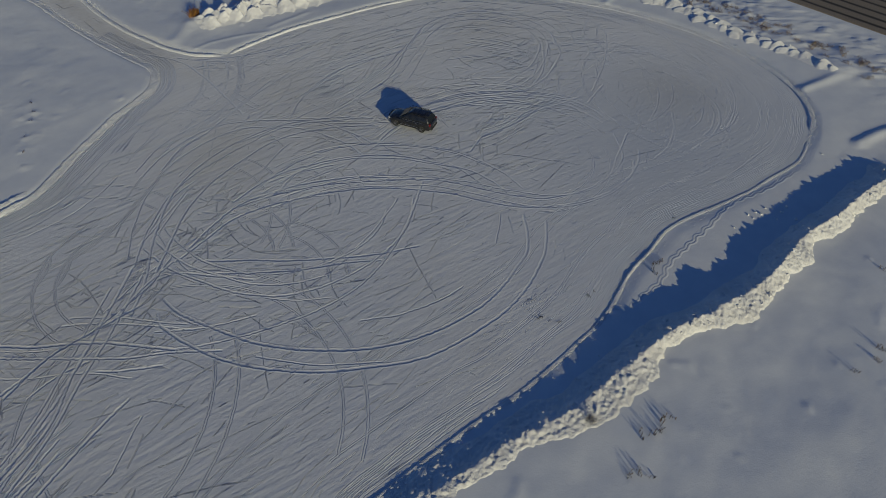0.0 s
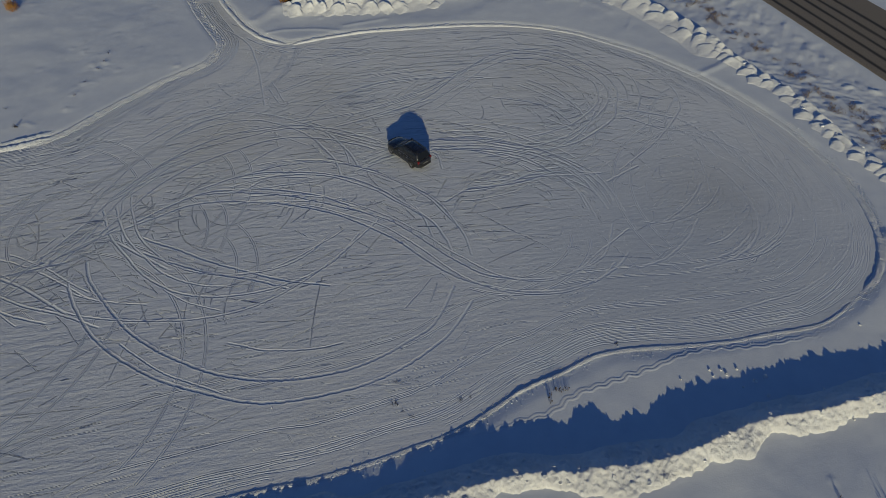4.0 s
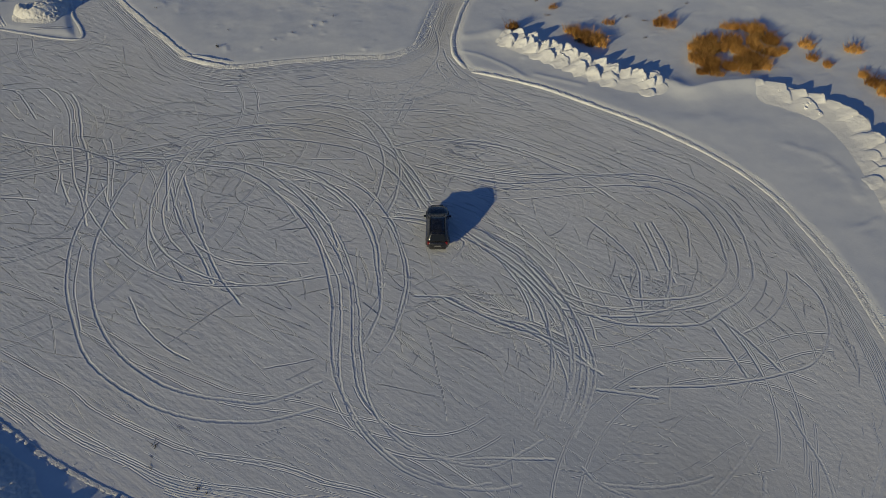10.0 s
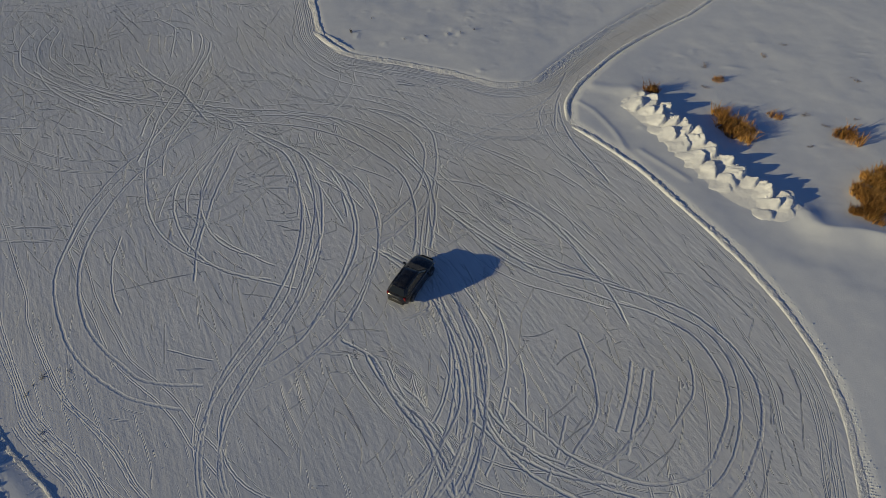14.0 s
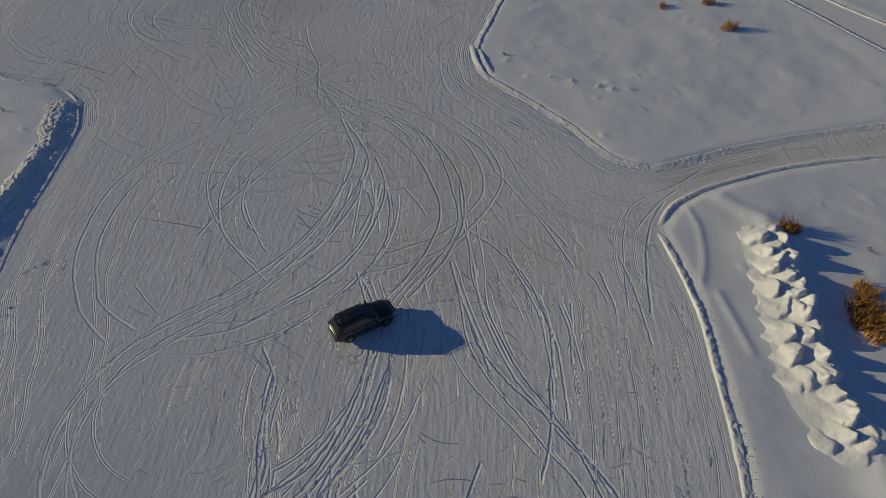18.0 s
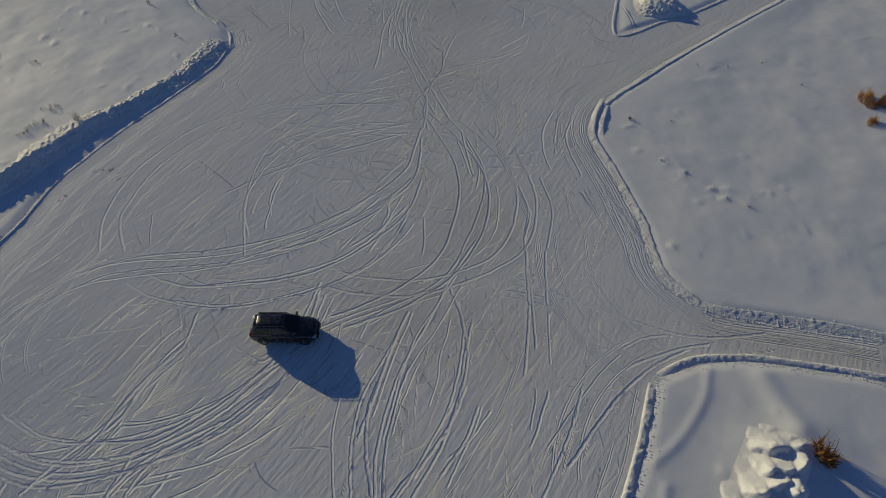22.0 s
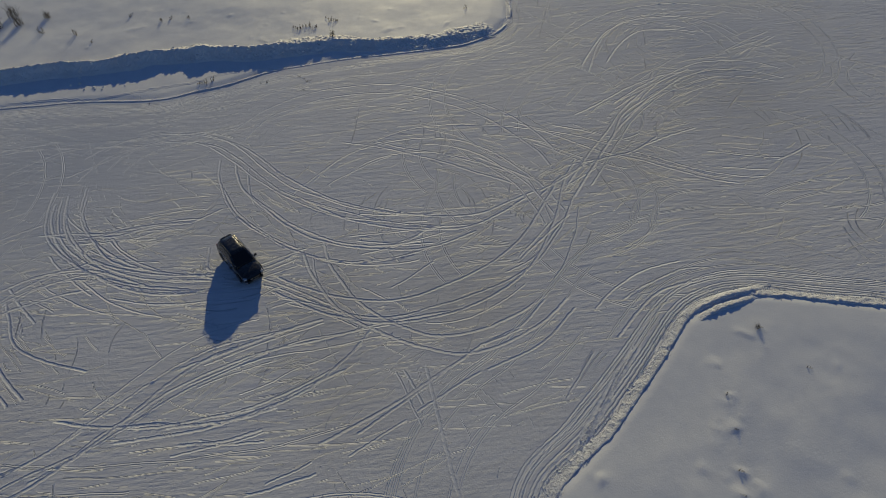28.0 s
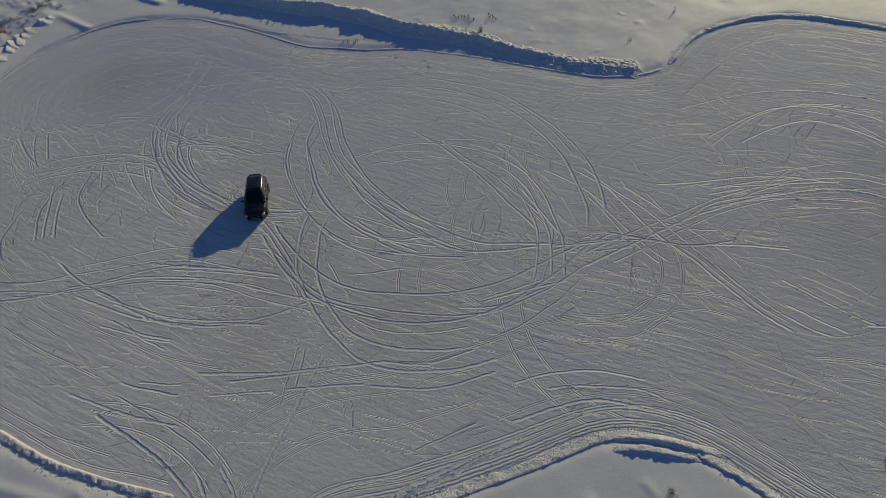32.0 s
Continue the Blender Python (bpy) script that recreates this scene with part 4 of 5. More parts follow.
# ruts on the ploughed island
for pts in (((-55.0, 17.0), (-58.1, 16.3), (-62.5, 15.5), (-74, 15.2), (-86, 15)), ((-55.1, 16.4), (-58.7, 15.1), (-63.1, 14.5), (-74.6, 14.3), (-86, 14)),
            ((-58, 14.2), (-63.6, 13.4), (-71, 13.7), (-74.6, 12.7), (-76.6, 10.2)), ((-64, 9.9), (-67.9, 10.6), (-71, 10.8), (-73.4, 9.8)), ((-63.6, 12.8), (-70, 13.0), (-74, 11.8), (-75.4, 9.8)),
            ((-60.8, 10.7), (-60.5, 12), (-60.0, 13.4)), ((-62.2, 10.9), (-61.6, 12.8), (-60.9, 14.5)), ((-65.1, 9.8), (-64, 12.4), (-62.7, 15.1), (-61.7, 18.1)), ((-53.1, 19.8), (-52.4, 22), (-51.4, 24.2))):
    ribbon(marks, wiggle(spline(pts, 0.14), 0.06, 2, 0.14), 0.16, 0.06)
# loose curls of drifting cars
for k in range(36):
    x, y = (rng.uniform(-36, 30), rng.uniform(8, 74)) if k < 10 else (rng.uniform(-58, -14), rng.uniform(-6, 40))
    r, a0, arc = rng.uniform(5, 15), rng.uniform(0, 6.28), rng.uniform(0.5, 2.2)
    a = np.arange(a0, a0 + arc, STEP / r)
    L = np.stack([x + r * np.cos(a), y + r * np.sin(a)], 1)
    tall = 0.003 + 0.010 * rng.rand() ** 2
    ribbon(marks, within_lot(L, 0.4), 0.07, tall)
    ribbon(marks, within_lot(L * (1 - 1.55 / r) + np.array((x, y)) * 1.55 / r, 0.4), 0.07, tall * 0.9)
# churned spots where wheels spun
for (cx, cy), rad in (((-13.2, 56.6), 1.6), ((10.3, 53.2), 1.5), ((5.5, 50.5), 2.2), ((9.0, 62.5), 2.5), ((-20, 33), 2.5), ((-24, 30.5), 2.0)):
    for k in range(26):
        h = PLOW + rng.normal(0, 0.28)
        s = np.arange(0, rng.uniform(0.7, 2.0), 0.12)[:, None]
        q = np.array((cx + rad * rng.normal(0, .6), cy + rad * rng.normal(0, .6)))
        ribbon(marks, q + s * np.array((math.cos(h), math.sin(h))), 0.07, 0.016, "scratch")
ob = new("scratch_marks", store_mesh("scratch_marks", marks))
ob.parent = ground
tagged(ob, "thin plough and tyre scratches in packed snow", kind="stuff")
# the winding footpath between the lot and the tall bank
store = fresh_store()
trail = spline(TRAIL, 0.07)
sw = np.arange(len(trail)) * 0.07
trail = trail + normals(trail) * (0.10 * np.sin(sw * 5.2 + 2.0 * vnoise(sw / 3, sw * 0, 3)) * (0.4 + 0.9 * vnoise(sw / 2.5, sw * 0 + 5, 6)) + 0.10 * (vnoise(sw / 2, sw * 0, 2) - 0.5))[:, None]
ribbon(store, trail, 0.13, 0.05, "groove", 0.3, True)
ob = new("footpath", store_mesh("footpath", store))
ob.parent = ground

# ---------------------------------------------------------------- asphalt road
s = np.arange(-160, 160, 0.8)
v = np.linspace(0, ROAD_WIDE, 70)
S, V = np.meshgrid(s, v, indexing="ij")
RX = ROAD_AT[0] + S * ROAD_DIR[0] + V * ROAD_SIDE[0] + 0.12 * (vnoise(S / 1.5, S * 0, 6) - 0.5) * (V < 0.1)
RY = ROAD_AT[1] + S * ROAD_DIR[1] + V * ROAD_SIDE[1]
worn = np.zeros(S.shape)
for c in (1.35, 3.2, 5.1, 6.9, 8.7):
    worn += 0.6 * np.exp(-((V - c - 0.12 * np.sin(S / 17 + c)) / 0.34) ** 2)
worn -= 0.5 * np.exp(-(V / 0.5) ** 2)
RZ = 0.29 + 0.05 * np.sin(V / ROAD_WIDE * math.pi)
RZ[:, 0] -= 0.12
RZ[:, -1] -= 0.12
road = new("road", grid_mesh("road", RX, RY, RZ, MAT_ASPHALT, (("worn", worn),)))
tagged(road, "grey-brown asphalt main road with dark wheel tracks", "road", kind="structure")


# ---------------------------------------------------------------- lumps that lie in the banks
def block_mesh(seed, mat):
    """A broken lump of packed snow with blunt corners."""
    r = random.Random(seed)
    bm = bmesh.new()
    bmesh.ops.create_icosphere(bm, subdivisions=2, radius=0.5)
    for vtx in bm.verts:
        c = vtx.co
        f = 1 + 0.5 * (vnoise(np.array([c.x * 3 + seed]), np.array([c.y * 3 + c.z * 2]), seed)[0] - 0.5)
        vtx.co = Vector((max(-0.42, min(0.42, c.x * 1.2)) * f, max(-0.36, min(0.36, c.y)) * f, max(-0.3, min(0.32, c.z)) * f))
    me = bpy.data.meshes.new("snow_block")
    bm.to_mesh(me)
    bm.free()
    me.materials.append(mat)
    return me


def add_clumps(bank, bx, by, zz, tall, count, seed, mat):
    """Frozen lumps half sunk into the upper part of a bank, each a part of it."""
    r = random.Random(seed + 900)
    meshes = [block_mesh(seed % 50 + q, mat) for q in range(3)]
    high = np.argwhere(tall > np.quantile(tall, 0.72))
    for q in range(count):
        i, j = high[r.randrange(len(high))]
        size = 0.12 + 0.3 * r.random() ** 2
        ob = new("clump", meshes[q % 3])
        ob.parent = bank
        ob.matrix_world = Matrix.LocRotScale((bx[i, j], by[i, j], zz[i, j] - 0.01), Euler((r.uniform(-0.5, 0.5), r.uniform(-0.5, 0.5), r.uniform(0, 6.28))), (size, size, size * 0.8))


# ---------------------------------------------------------------- snow banks and berms
def strip(name, line, left, right, height, mat, step, rough, seed, sharp=1.0, lump=0.5, teeth=0.0, ragged=0.28, clumps=0):
    """A ridge of snow along a line; height is a number or a row of numbers along it. left and right: its half widths."""
    L = spline(line, step)
    n = normals(L)
    size = np.concatenate([[0], np.cumsum(np.linalg.norm(np.diff(L, axis=0), axis=1))])
    h = np.interp(size / size[-1], np.linspace(0, 1, len(height)), height) if isinstance(height, (list, tuple)) else np.full(len(L), float(height))
    k = np.arange(-right * 1.25 - step, left * 1.2 + step, step)
    S, K = np.meshgrid(size, k, indexing="ij")
    wl = left * (0.72 + 0.5 * fbm(S / 2.2, S * 0, 3, seed))
    wr = right * np.maximum(1 - ragged + (0.5 + 1.2 * ragged) * (fbm(S / (2.2 + 6 * ragged), S * 0 + 40, 4, seed + 5) - 0.25 * (ragged > 0.3)), 0.25) + (ragged > 0.3) * 0.9 * (fbm(S / 0.8, S * 0 + 7, 3, seed + 6) - 0.5)
    shift = (fbm(S / 3.0, S * 0 + 9, 3, seed + 9) - 0.5) * rough * 2.2
    Kx = K + shift
    across = np.where(Kx > 0, Kx / np.maximum(wl, 1e-3), -Kx / np.maximum(wr, 1e-3))
    prof = np.clip(1 - across ** 1.0, -0.4, 1)
    rounded = np.sin(np.clip(prof, 0, 1) * math.pi / 2) ** sharp
    prof = np.where(prof > 0, np.where(teeth > 0, np.clip(prof, 0, 1) ** np.where(Kx > 0, 1.05, 0.8), rounded), prof)
    bx, by = L[:, 0:1] + n[:, 0:1] * K, L[:, 1:2] + n[:, 1:2] * K
    big = 0.75 + 0.6 * (fbm(S / 1.9, K / 1.9, 3, seed + 2))
    H = h[:, None] * prof * (big * lump + (1 - lump))
    chunks = (np.abs(fbm(bx / 0.45, by / 0.45, 3, seed + 3) - 0.5) * 2.4 - 0.3) * rough
    chunks += np.maximum(vnoise(bx / 0.3, by / 0.3, seed + 4) - 0.6, 0) * rough * 1.6
    chunks *= np.clip(h / 0.12, 0.3, 1)[:, None]
    chunks += np.maximum(vnoise(bx / 0.15, by / 0.15, seed + 14) - 0.5, 0) * rough * 1.1 * np.clip(h / 0.12, 0.3, 1)[:, None]
    jag = np.maximum(vnoise(S / 0.55, K * 0.6, seed + 21) - 0.5, 0) * 1.3 + np.maximum(vnoise(S / 0.23, K * 0.9, seed + 22) - 0.6, 0)
    H = H + chunks * np.clip(prof * 2.2, 0, 1) + teeth * jag * np.clip(prof * 2.4 - 1.3, 0, 1)
    taper = np.minimum(1, np.minimum(S, size[-1] - S) / 1.6)
    H = H * taper - 0.10 * (1 - np.clip(prof * 5, 0, 1)) - 0.06 * (1 - taper)
    zz = ground_many(bx, by) + H
    ob = new(name, grid_mesh(name, bx, by, zz, mat))
    if clumps:
        add_clumps(ob, bx, by, zz, H, clumps, seed, mat)
    return ob


bank = strip("snow_bank", CREST[::-1], 1.9, 1.95, [0.13, 0.15, 0.19, 0.28, 0.47, 0.58, 0.62, 0.65, 0.65, 0.62], MAT_BANK, 0.07, 0.125, 50, 1.5, 0.9, 0.16, 0.6, 60)
tagged(bank, "tall ploughed bank of clumpy white snow beside the lot", "snow bank")
BERMS = []
for pts, hh, w_out, w_in, lab in ((EDGE_NORTH, [0.17, 0.16, 0.13, 0.09, 0.05, 0.04, 0.04, 0.05, 0.07, 0.1], 0.5, 0.16, "low crumbled snow berm round the lot's sunny rim"),
                                  (EDGE_SOUTH, [0.03, 0.03, 0.03, 0.05, 0.08, 0.03, 0.03, 0.05, 0.08, 0.10], 0.26, 0.15, "low snow berm in front of the tall bank"),
                                  (EDGE_SOUTHWEST, 0.15, 0.6, 0.25, "low snow berm beside the open plain"),
                                  (EDGE_WEST, [0.08, 0.09, 0.12, 0.08, 0.06, 0.06, 0.07, 0.08, 0.09], 0.24, 0.6, "low snow berm round the western snow field"),
                                  (EDGE_LANE[::-1], [0.10, 0.12, 0.13, 0.14, 0.16], 0.45, 0.22, "low snow berm along the lane"),
                                  (ISLAND[3:10], 0.07, 0.3, 0.2, "low snow berm round the ploughed snow island")):
    if pts is EDGE_WEST:                                # its crest lies back from the lot
        pts = spline(EDGE_WEST, 1.5)
        pts = [tuple(q) for q in pts + normals(pts) * 0.5]
    ob = strip("snow_berm", pts, w_out, w_in, hh, MAT_BERM, 0.08, (0.08, 0.06, 0.08, 0.085, 0.055, 0.06)[len(BERMS)], 80 + 7 * len(BERMS))
    tagged(ob, lab, "snow berm", "berms round the lot")
    BERMS.append(ob)
for pts, tall in (([(-40.3, 34.6), (-39.0, 35.8), (-37.5, 37.1), (-36.1, 38.8), (-35.3, 40.3)], [0.12, 0.2, 0.24, 0.2, 0.1]), ([(-40.2, 35.4), (-38.5, 37.2), (-36.9, 39.0), (-35.7, 40.9)], [0.05, 0.12, 0.12, 0.05])):
    crust = strip("crust_wall", pts, 0.25, 0.35, tall, MAT_BERM, 0.07, 0.07, 240)   # a cut through the berm at the field's corner
    crust.parent = BERMS[3]
mound = strip("snow_mound", [(-54.4, 19.5), (-56.4, 20.6), (-58.6, 21.6), (-60.4, 22)], 3.2, 2.8, [0.35, 0.6, 0.6, 0.4], MAT_BANK, 0.1, 0.17, 150, clumps=6)
tagged(mound, "dumped mound of rough snow on the ploughed island", "snow mound")
rim = strip("rim", [(-60.0, 19.9), (-58.3, 18.9), (-56.7, 19.4), (-56.1, 20.6), (-56.5, 21.7), (-57.2, 22.9), (-57.6, 24.0)], 0.8, 1.0, [0.3, 0.9, 0.8, 1.0, 0.9, 0.4], MAT_BANK, 0.1, 0.17, 155)
rim.parent = mound


# ---------------------------------------------------------------- heaped snow dumps
LEE = np.array((0.2, 0.98))                         # the steep side of the tipped loads


def scalloped(name, line, rows, gap, seed, carve, base, clumps, front=5.0):
    """Tipped loads of snow run together: overlapping shells, smooth on one side, with a sharp curved brink and a steep hollow behind it."""
    r = random.Random(seed)
    step = 0.09
    L = spline(line, step)
    n = normals(L)
    size = np.concatenate([[0], np.cumsum(np.linalg.norm(np.diff(L, axis=0), axis=1))])
    k = np.arange(-front - 0.4, 1.9, step)
    S, K = np.meshgrid(size, k, indexing="ij")
    bx, by = L[:, 0:1] + n[:, 0:1] * K, L[:, 1:2] + n[:, 1:2] * K
    wx = bx + (fbm(bx / 1.2, by / 1.2, 3, seed) - 0.5) * 0.7 * carve
    wy = by + (fbm(bx / 1.2 + 50, by / 1.2, 3, seed + 3) - 0.5) * 0.7 * carve
    slope = base * np.clip(np.where(K > 0.2, 1 - (K - 0.2) / 0.7, 1 + (K - 0.2) / front), 0, 1) ** 1.7
    H = np.zeros(S.shape)
    for off, tall, half, reach, keep in rows:
        pos = r.uniform(0.3, 1.2)
        while pos < size[-1]:
            if r.random() < keep:
                i = int(np.searchsorted(size, pos))
                i = min(i, len(L) - 1)
                o, h, q, rc = off + r.uniform(-0.35, 0.35), tall * r.uniform(0.65, 1.3), half * r.uniform(0.7, 1.3), reach * r.uniform(0.8, 1.2)
                ox, oy = L[i] + n[i] * o
                turn = r.uniform(-0.35, 0.35)
                ex, ey = LEE[0] * math.cos(turn) - LEE[1] * math.sin(turn), LEE[0] * math.sin(turn) + LEE[1] * math.cos(turn)
                lo, hi = np.searchsorted(size, (pos - 4.5, pos + 4.5))
                dx, dy = wx[lo:hi] - ox, wy[lo:hi] - oy
                u, w = dx * ex + dy * ey, dx * ey - dy * ex
                u = u + 0.34 * w ** 2 / q
                flank = np.clip(1 - (w / q) ** 2, 0, 1) ** 0.75
                rise_up = np.where(u < 0, np.clip(1 + u / rc, 0, 1) ** 1.15, np.clip(1 - u / 0.22, 0, 1))
                H[lo:hi] = np.maximum(H[lo:hi], h * flank * rise_up)
            pos += gap * r.uniform(0.65, 1.35)
    H = H + slope
    crisp = smooth_step(0.35, 0.8, H)
    H = H + crisp * ((np.abs(fbm(bx / 0.5, by / 0.5, 3, seed + 7) - 0.5) * 0.4 - 0.04) * carve + np.maximum(vnoise(bx / 0.24, by / 0.24, seed + 8) - 0.45, 0) * 0.2 * carve)
    ends = smooth_step(0, 2.2, np.minimum(S, size[-1] - S))
    H = H * ends - 0.06 * (1 - smooth_step(0.0, 0.06, H * ends))
    zz = ground_many(bx, by) + H
    ob = new(name, grid_mesh(name, bx, by, zz, MAT_HEAP))
    add_clumps(ob, bx, by, zz, H, clumps, seed, MAT_HEAP)
    return ob


west_heaps = scalloped("snow_ridge", HEAPS[:6], ((0.5, 0.72, 0.95, 1.1, 1.0), (-0.4, 0.64, 1.0, 1.4, 0.85), (-1.3, 0.48, 0.95, 1.5, 0.75), (-2.2, 0.28, 0.8, 1.6, 0.5)), 1.9, 300, 1.05, 0.30, 16, 4.4)
tagged(west_heaps, "tall lumpy ridge of wind-carved dumped snow", "snow ridge", "dumped snow along the lot")
middle_heaps = scalloped("snow_ridge", HEAPS[8:16], ((0.3, 0.42, 1.1, 1.8, 1.0), (-1.0, 0.30, 1.05, 1.8, 0.85), (-2.1, 0.16, 0.9, 1.5, 0.35)), 2.1, 340, 0.8, 0.28, 14)
tagged(middle_heaps, "low ridge of scalloped dumped snow before the reeds", "snow ridge", "dumped snow along the lot")
east_heaps = scalloped("snow_ridge", HEAPS[14:], ((0.35, 0.34, 0.85, 1.0, 1.0), (-0.5, 0.26, 0.8, 1.0, 0.8)), 1.6, 346, 0.9, 0.2, 16, 2.0)
tagged(east_heaps, "long low narrow ridge of dumped snow beside the road verge", "snow ridge", "dumped snow along the lot")


# ---------------------------------------------------------------- snow clods
def clods(name, count, place, small, large, mat, label):
    """Loose crumbs of snow; nobody could count them."""
    t = (1 + 5 ** 0.5) / 2
    ico = np.array([(-1, t, 0), (1, t, 0), (-1, -t, 0), (1, -t, 0), (0, -1, t), (0, 1, t), (0, -1, -t), (0, 1, -t), (t, 0, -1), (t, 0, 1), (-t, 0, -1), (-t, 0, 1)]) / 1.9
    fac = np.array([(0, 11, 5), (0, 5, 1), (0, 1, 7), (0, 7, 10), (0, 10, 11), (1, 5, 9), (5, 11, 4), (11, 10, 2), (10, 7, 6), (7, 1, 8),
                    (3, 9, 4), (3, 4, 2), (3, 2, 6), (3, 6, 8), (3, 8, 9), (4, 9, 5), (2, 4, 11), (6, 2, 10), (8, 6, 7), (9, 8, 1)])
    P = place(count)
    r = small + (large - small) * rng.rand(len(P)) ** 3
    sc = r[:, None, None] * (0.65 + 0.7 * rng.rand(len(P), 12, 1)) * np.array((1, 1, 0.8))
    verts = ico[None] * sc
    verts[:, :, 0] += P[:, 0:1]
    verts[:, :, 1] += P[:, 1:2]
    verts[:, :, 2] += (ground_many(P[:, 0], P[:, 1]) + r * 0.25 + P[:, 2])[:, None]
    faces = (fac[None] + 12 * np.arange(len(P))[:, None, None]).reshape(-1, 3)
    ob = new(name, mesh_from(name, verts.reshape(-1, 3), faces, mat, False))
    return tagged(ob, label, "snow clods", kind="stuff")


def beside(lines, spread, lift=0.0, bias=0.0):
    def place(count):
        A = [spline(l, 0.2) for l in lines]
        N = np.vstack([normals(a) for a in A])
        A = np.vstack(A)
        i = rng.randint(0, len(A), count)
        k = rng.normal(bias, spread, count)
        return np.column_stack([A[i] + N[i] * k[:, None], np.full(count, lift)])
    return place


clods("berm_crumbs", 11000, beside([EDGE_NORTH, EDGE_LANE[::-1]], 0.22, 0.02, 0.45), 0.012, 0.05, MAT_BERM, "loose snow crumbs along the low berms")
clods("berm_crumbs", 3500, beside([EDGE_SOUTH, EDGE_SOUTHWEST], 0.28, 0.02, 0.25), 0.010, 0.045, MAT_BERM, "loose snow crumbs along the low berms")
clods("berm_crumbs", 9000, beside([EDGE_WEST[:16]], 0.27, 0.015, 0.1), 0.012, 0.06, MAT_BERM, "loose snow crumbs along the low berms")
clods("bank_crumbs", 300, beside([CREST[:12]], 0.6, 0.1, -0.7), 0.02, 0.10, MAT_BANK, "loose snow blocks fallen from the tall bank")


def crumbs(count):
    """Tiny lumps of ice and snow strewn over the packed lot, more of them near the loops."""
    P = np.column_stack([rng.uniform(-62, 38, count), rng.uniform(-24, 80, count)])
    A = np.vstack(LOOP_LINES)
    near = A[rng.randint(0, len(A), count)] + rng.normal(0, 0.35, (count, 2))
    P = np.where((rng.rand(count) < 0.35)[:, None], near, P)
    P = P[lookup(signed, P[:, 0], P[:, 1]) > 0.2]
    n = len(P)
    r = 0.010 + 0.026 * rng.rand(n) ** 3
    octa = np.array([(1, 0, 0), (0, 1, 0), (-1, 0, 0), (0, -1, 0), (0, 0, 1)], float)
    fac = np.array([(0, 1, 4), (1, 2, 4), (2, 3, 4), (3, 0, 4)])
    a = rng.uniform(0, 6.28, n)
    v = octa[None] * r[:, None, None] * (0.6 + 0.8 * rng.rand(n, 5, 1))
    x = v[..., 0] * np.cos(a)[:, None] - v[..., 1] * np.sin(a)[:, None] * 0.7
    y = v[..., 0] * np.sin(a)[:, None] + v[..., 1] * np.cos(a)[:, None] * 0.7
    V = np.stack([x + P[:, 0:1], y + P[:, 1:2], v[..., 2] + ground_many(P[:, 0], P[:, 1])[:, None] + 0.003], -1).reshape(-1, 3)
    F = (fac[None] + 5 * np.arange(n)[:, None, None]).reshape(-1, 3)
    ob = new("snow_crumbs", mesh_from("snow_crumbs", V, F, MAT_BERM, False))
    ob.parent = ground
    return tagged(ob, "tiny crumbs of ice and snow on the lot", kind="stuff")


crumbs(60000)


# ---------------------------------------------------------------- dry plants
def blade_mesh(name, count, radius, tall, lean, wide, mat, seed, oval=1.0, forks=0, tip=0.25):
    """A stand of thin dry stalks, each a tapered three-sided blade that bends over."""
    r = np.random.RandomState(seed)
    a, d = r.uniform(0, 2 * math.pi, count), np.sqrt(r.rand(count)) * radius
    edge = 0.75 + 0.5 * vnoise(np.cos(a) * 1.7 + seed, np.sin(a) * 1.7 - seed, 3)
    bx, by = np.cos(a) * d * edge, np.sin(a) * d * oval * edge
    patch = 0.35 + 1.1 * vnoise(bx * 2.3 / max(radius, 0.3) + seed, by * 2.3 / max(radius, 0.3), 6)
    h = tall * (0.4 + 0.75 * r.rand(count)) * patch * (1.15 - 0.35 * d / max(radius, 0.01))
    la, lm = r.uniform(0, 2 * math.pi, count), lean * h * (0.2 + r.rand(count))
    verts, faces = [], []
    for k in range(count):
        x, y, w = bx[k], by[k], wide * (0.7 + 0.6 * r.rand())
        dx, dy = math.cos(la[k]) * lm[k], math.sin(la[k]) * lm[k]
        rows = ((0.0, -0.08, 1.0), (0.35, 0.55, 0.8), (1.0, 1.0, tip))
        n = len(verts)
        for bend, up, ww in rows:
            cx, cy, cz = x + dx * bend, y + dy * bend, h[k] * up
            for q in range(3):
                t = 2.1 * q + la[k]
                verts.append((cx + math.cos(t) * w * ww, cy + math.sin(t) * w * ww, cz))
        for lev in (0, 3):
            for q in range(3):
                faces.append((n + lev + q, n + lev + (q + 1) % 3, n + lev + 3 + (q + 1) % 3, n + lev + 3 + q))
        faces.append((n + 6, n + 7, n + 8))
        for f in range(forks):
            t = r.uniform(0.45, 0.9)
            sx, sy, sz = x + dx * t * t, y + dy * t * t, h[k] * (0.1 + 0.85 * t)
            g = r.uniform(0, 6.28)
            ln = h[k] * r.uniform(0.15, 0.35)
            n = len(verts)
            verts += [(sx - w * .4, sy, sz), (sx + w * .4, sy, sz), (sx, sy + w * .5, sz), (sx + math.cos(g) * ln, sy + math.sin(g) * ln, sz + ln * r.uniform(0.3, 0.9))]
            faces += [(n, n + 1, n + 3), (n + 1, n + 2, n + 3), (n + 2, n, n + 3)]
    return mesh_from(name, verts, faces, mat, False)


def plant(name, x, y, me, label, category, group, turn=0.0, size=1.0):
    ob = new(name)
    stalks = new("branchwork" if "twig" in name or "shrub" in name else "foliage", me)
    stalks.parent = ob
    tagged(stalks, "many thin dry stems grown together", kind="stuff")
    ob.matrix_world = Matrix.LocRotScale((x, y, ground_at(x, y)), Euler((0, 0, turn)), (size, size, size))
    return tagged(ob, label, category, group)


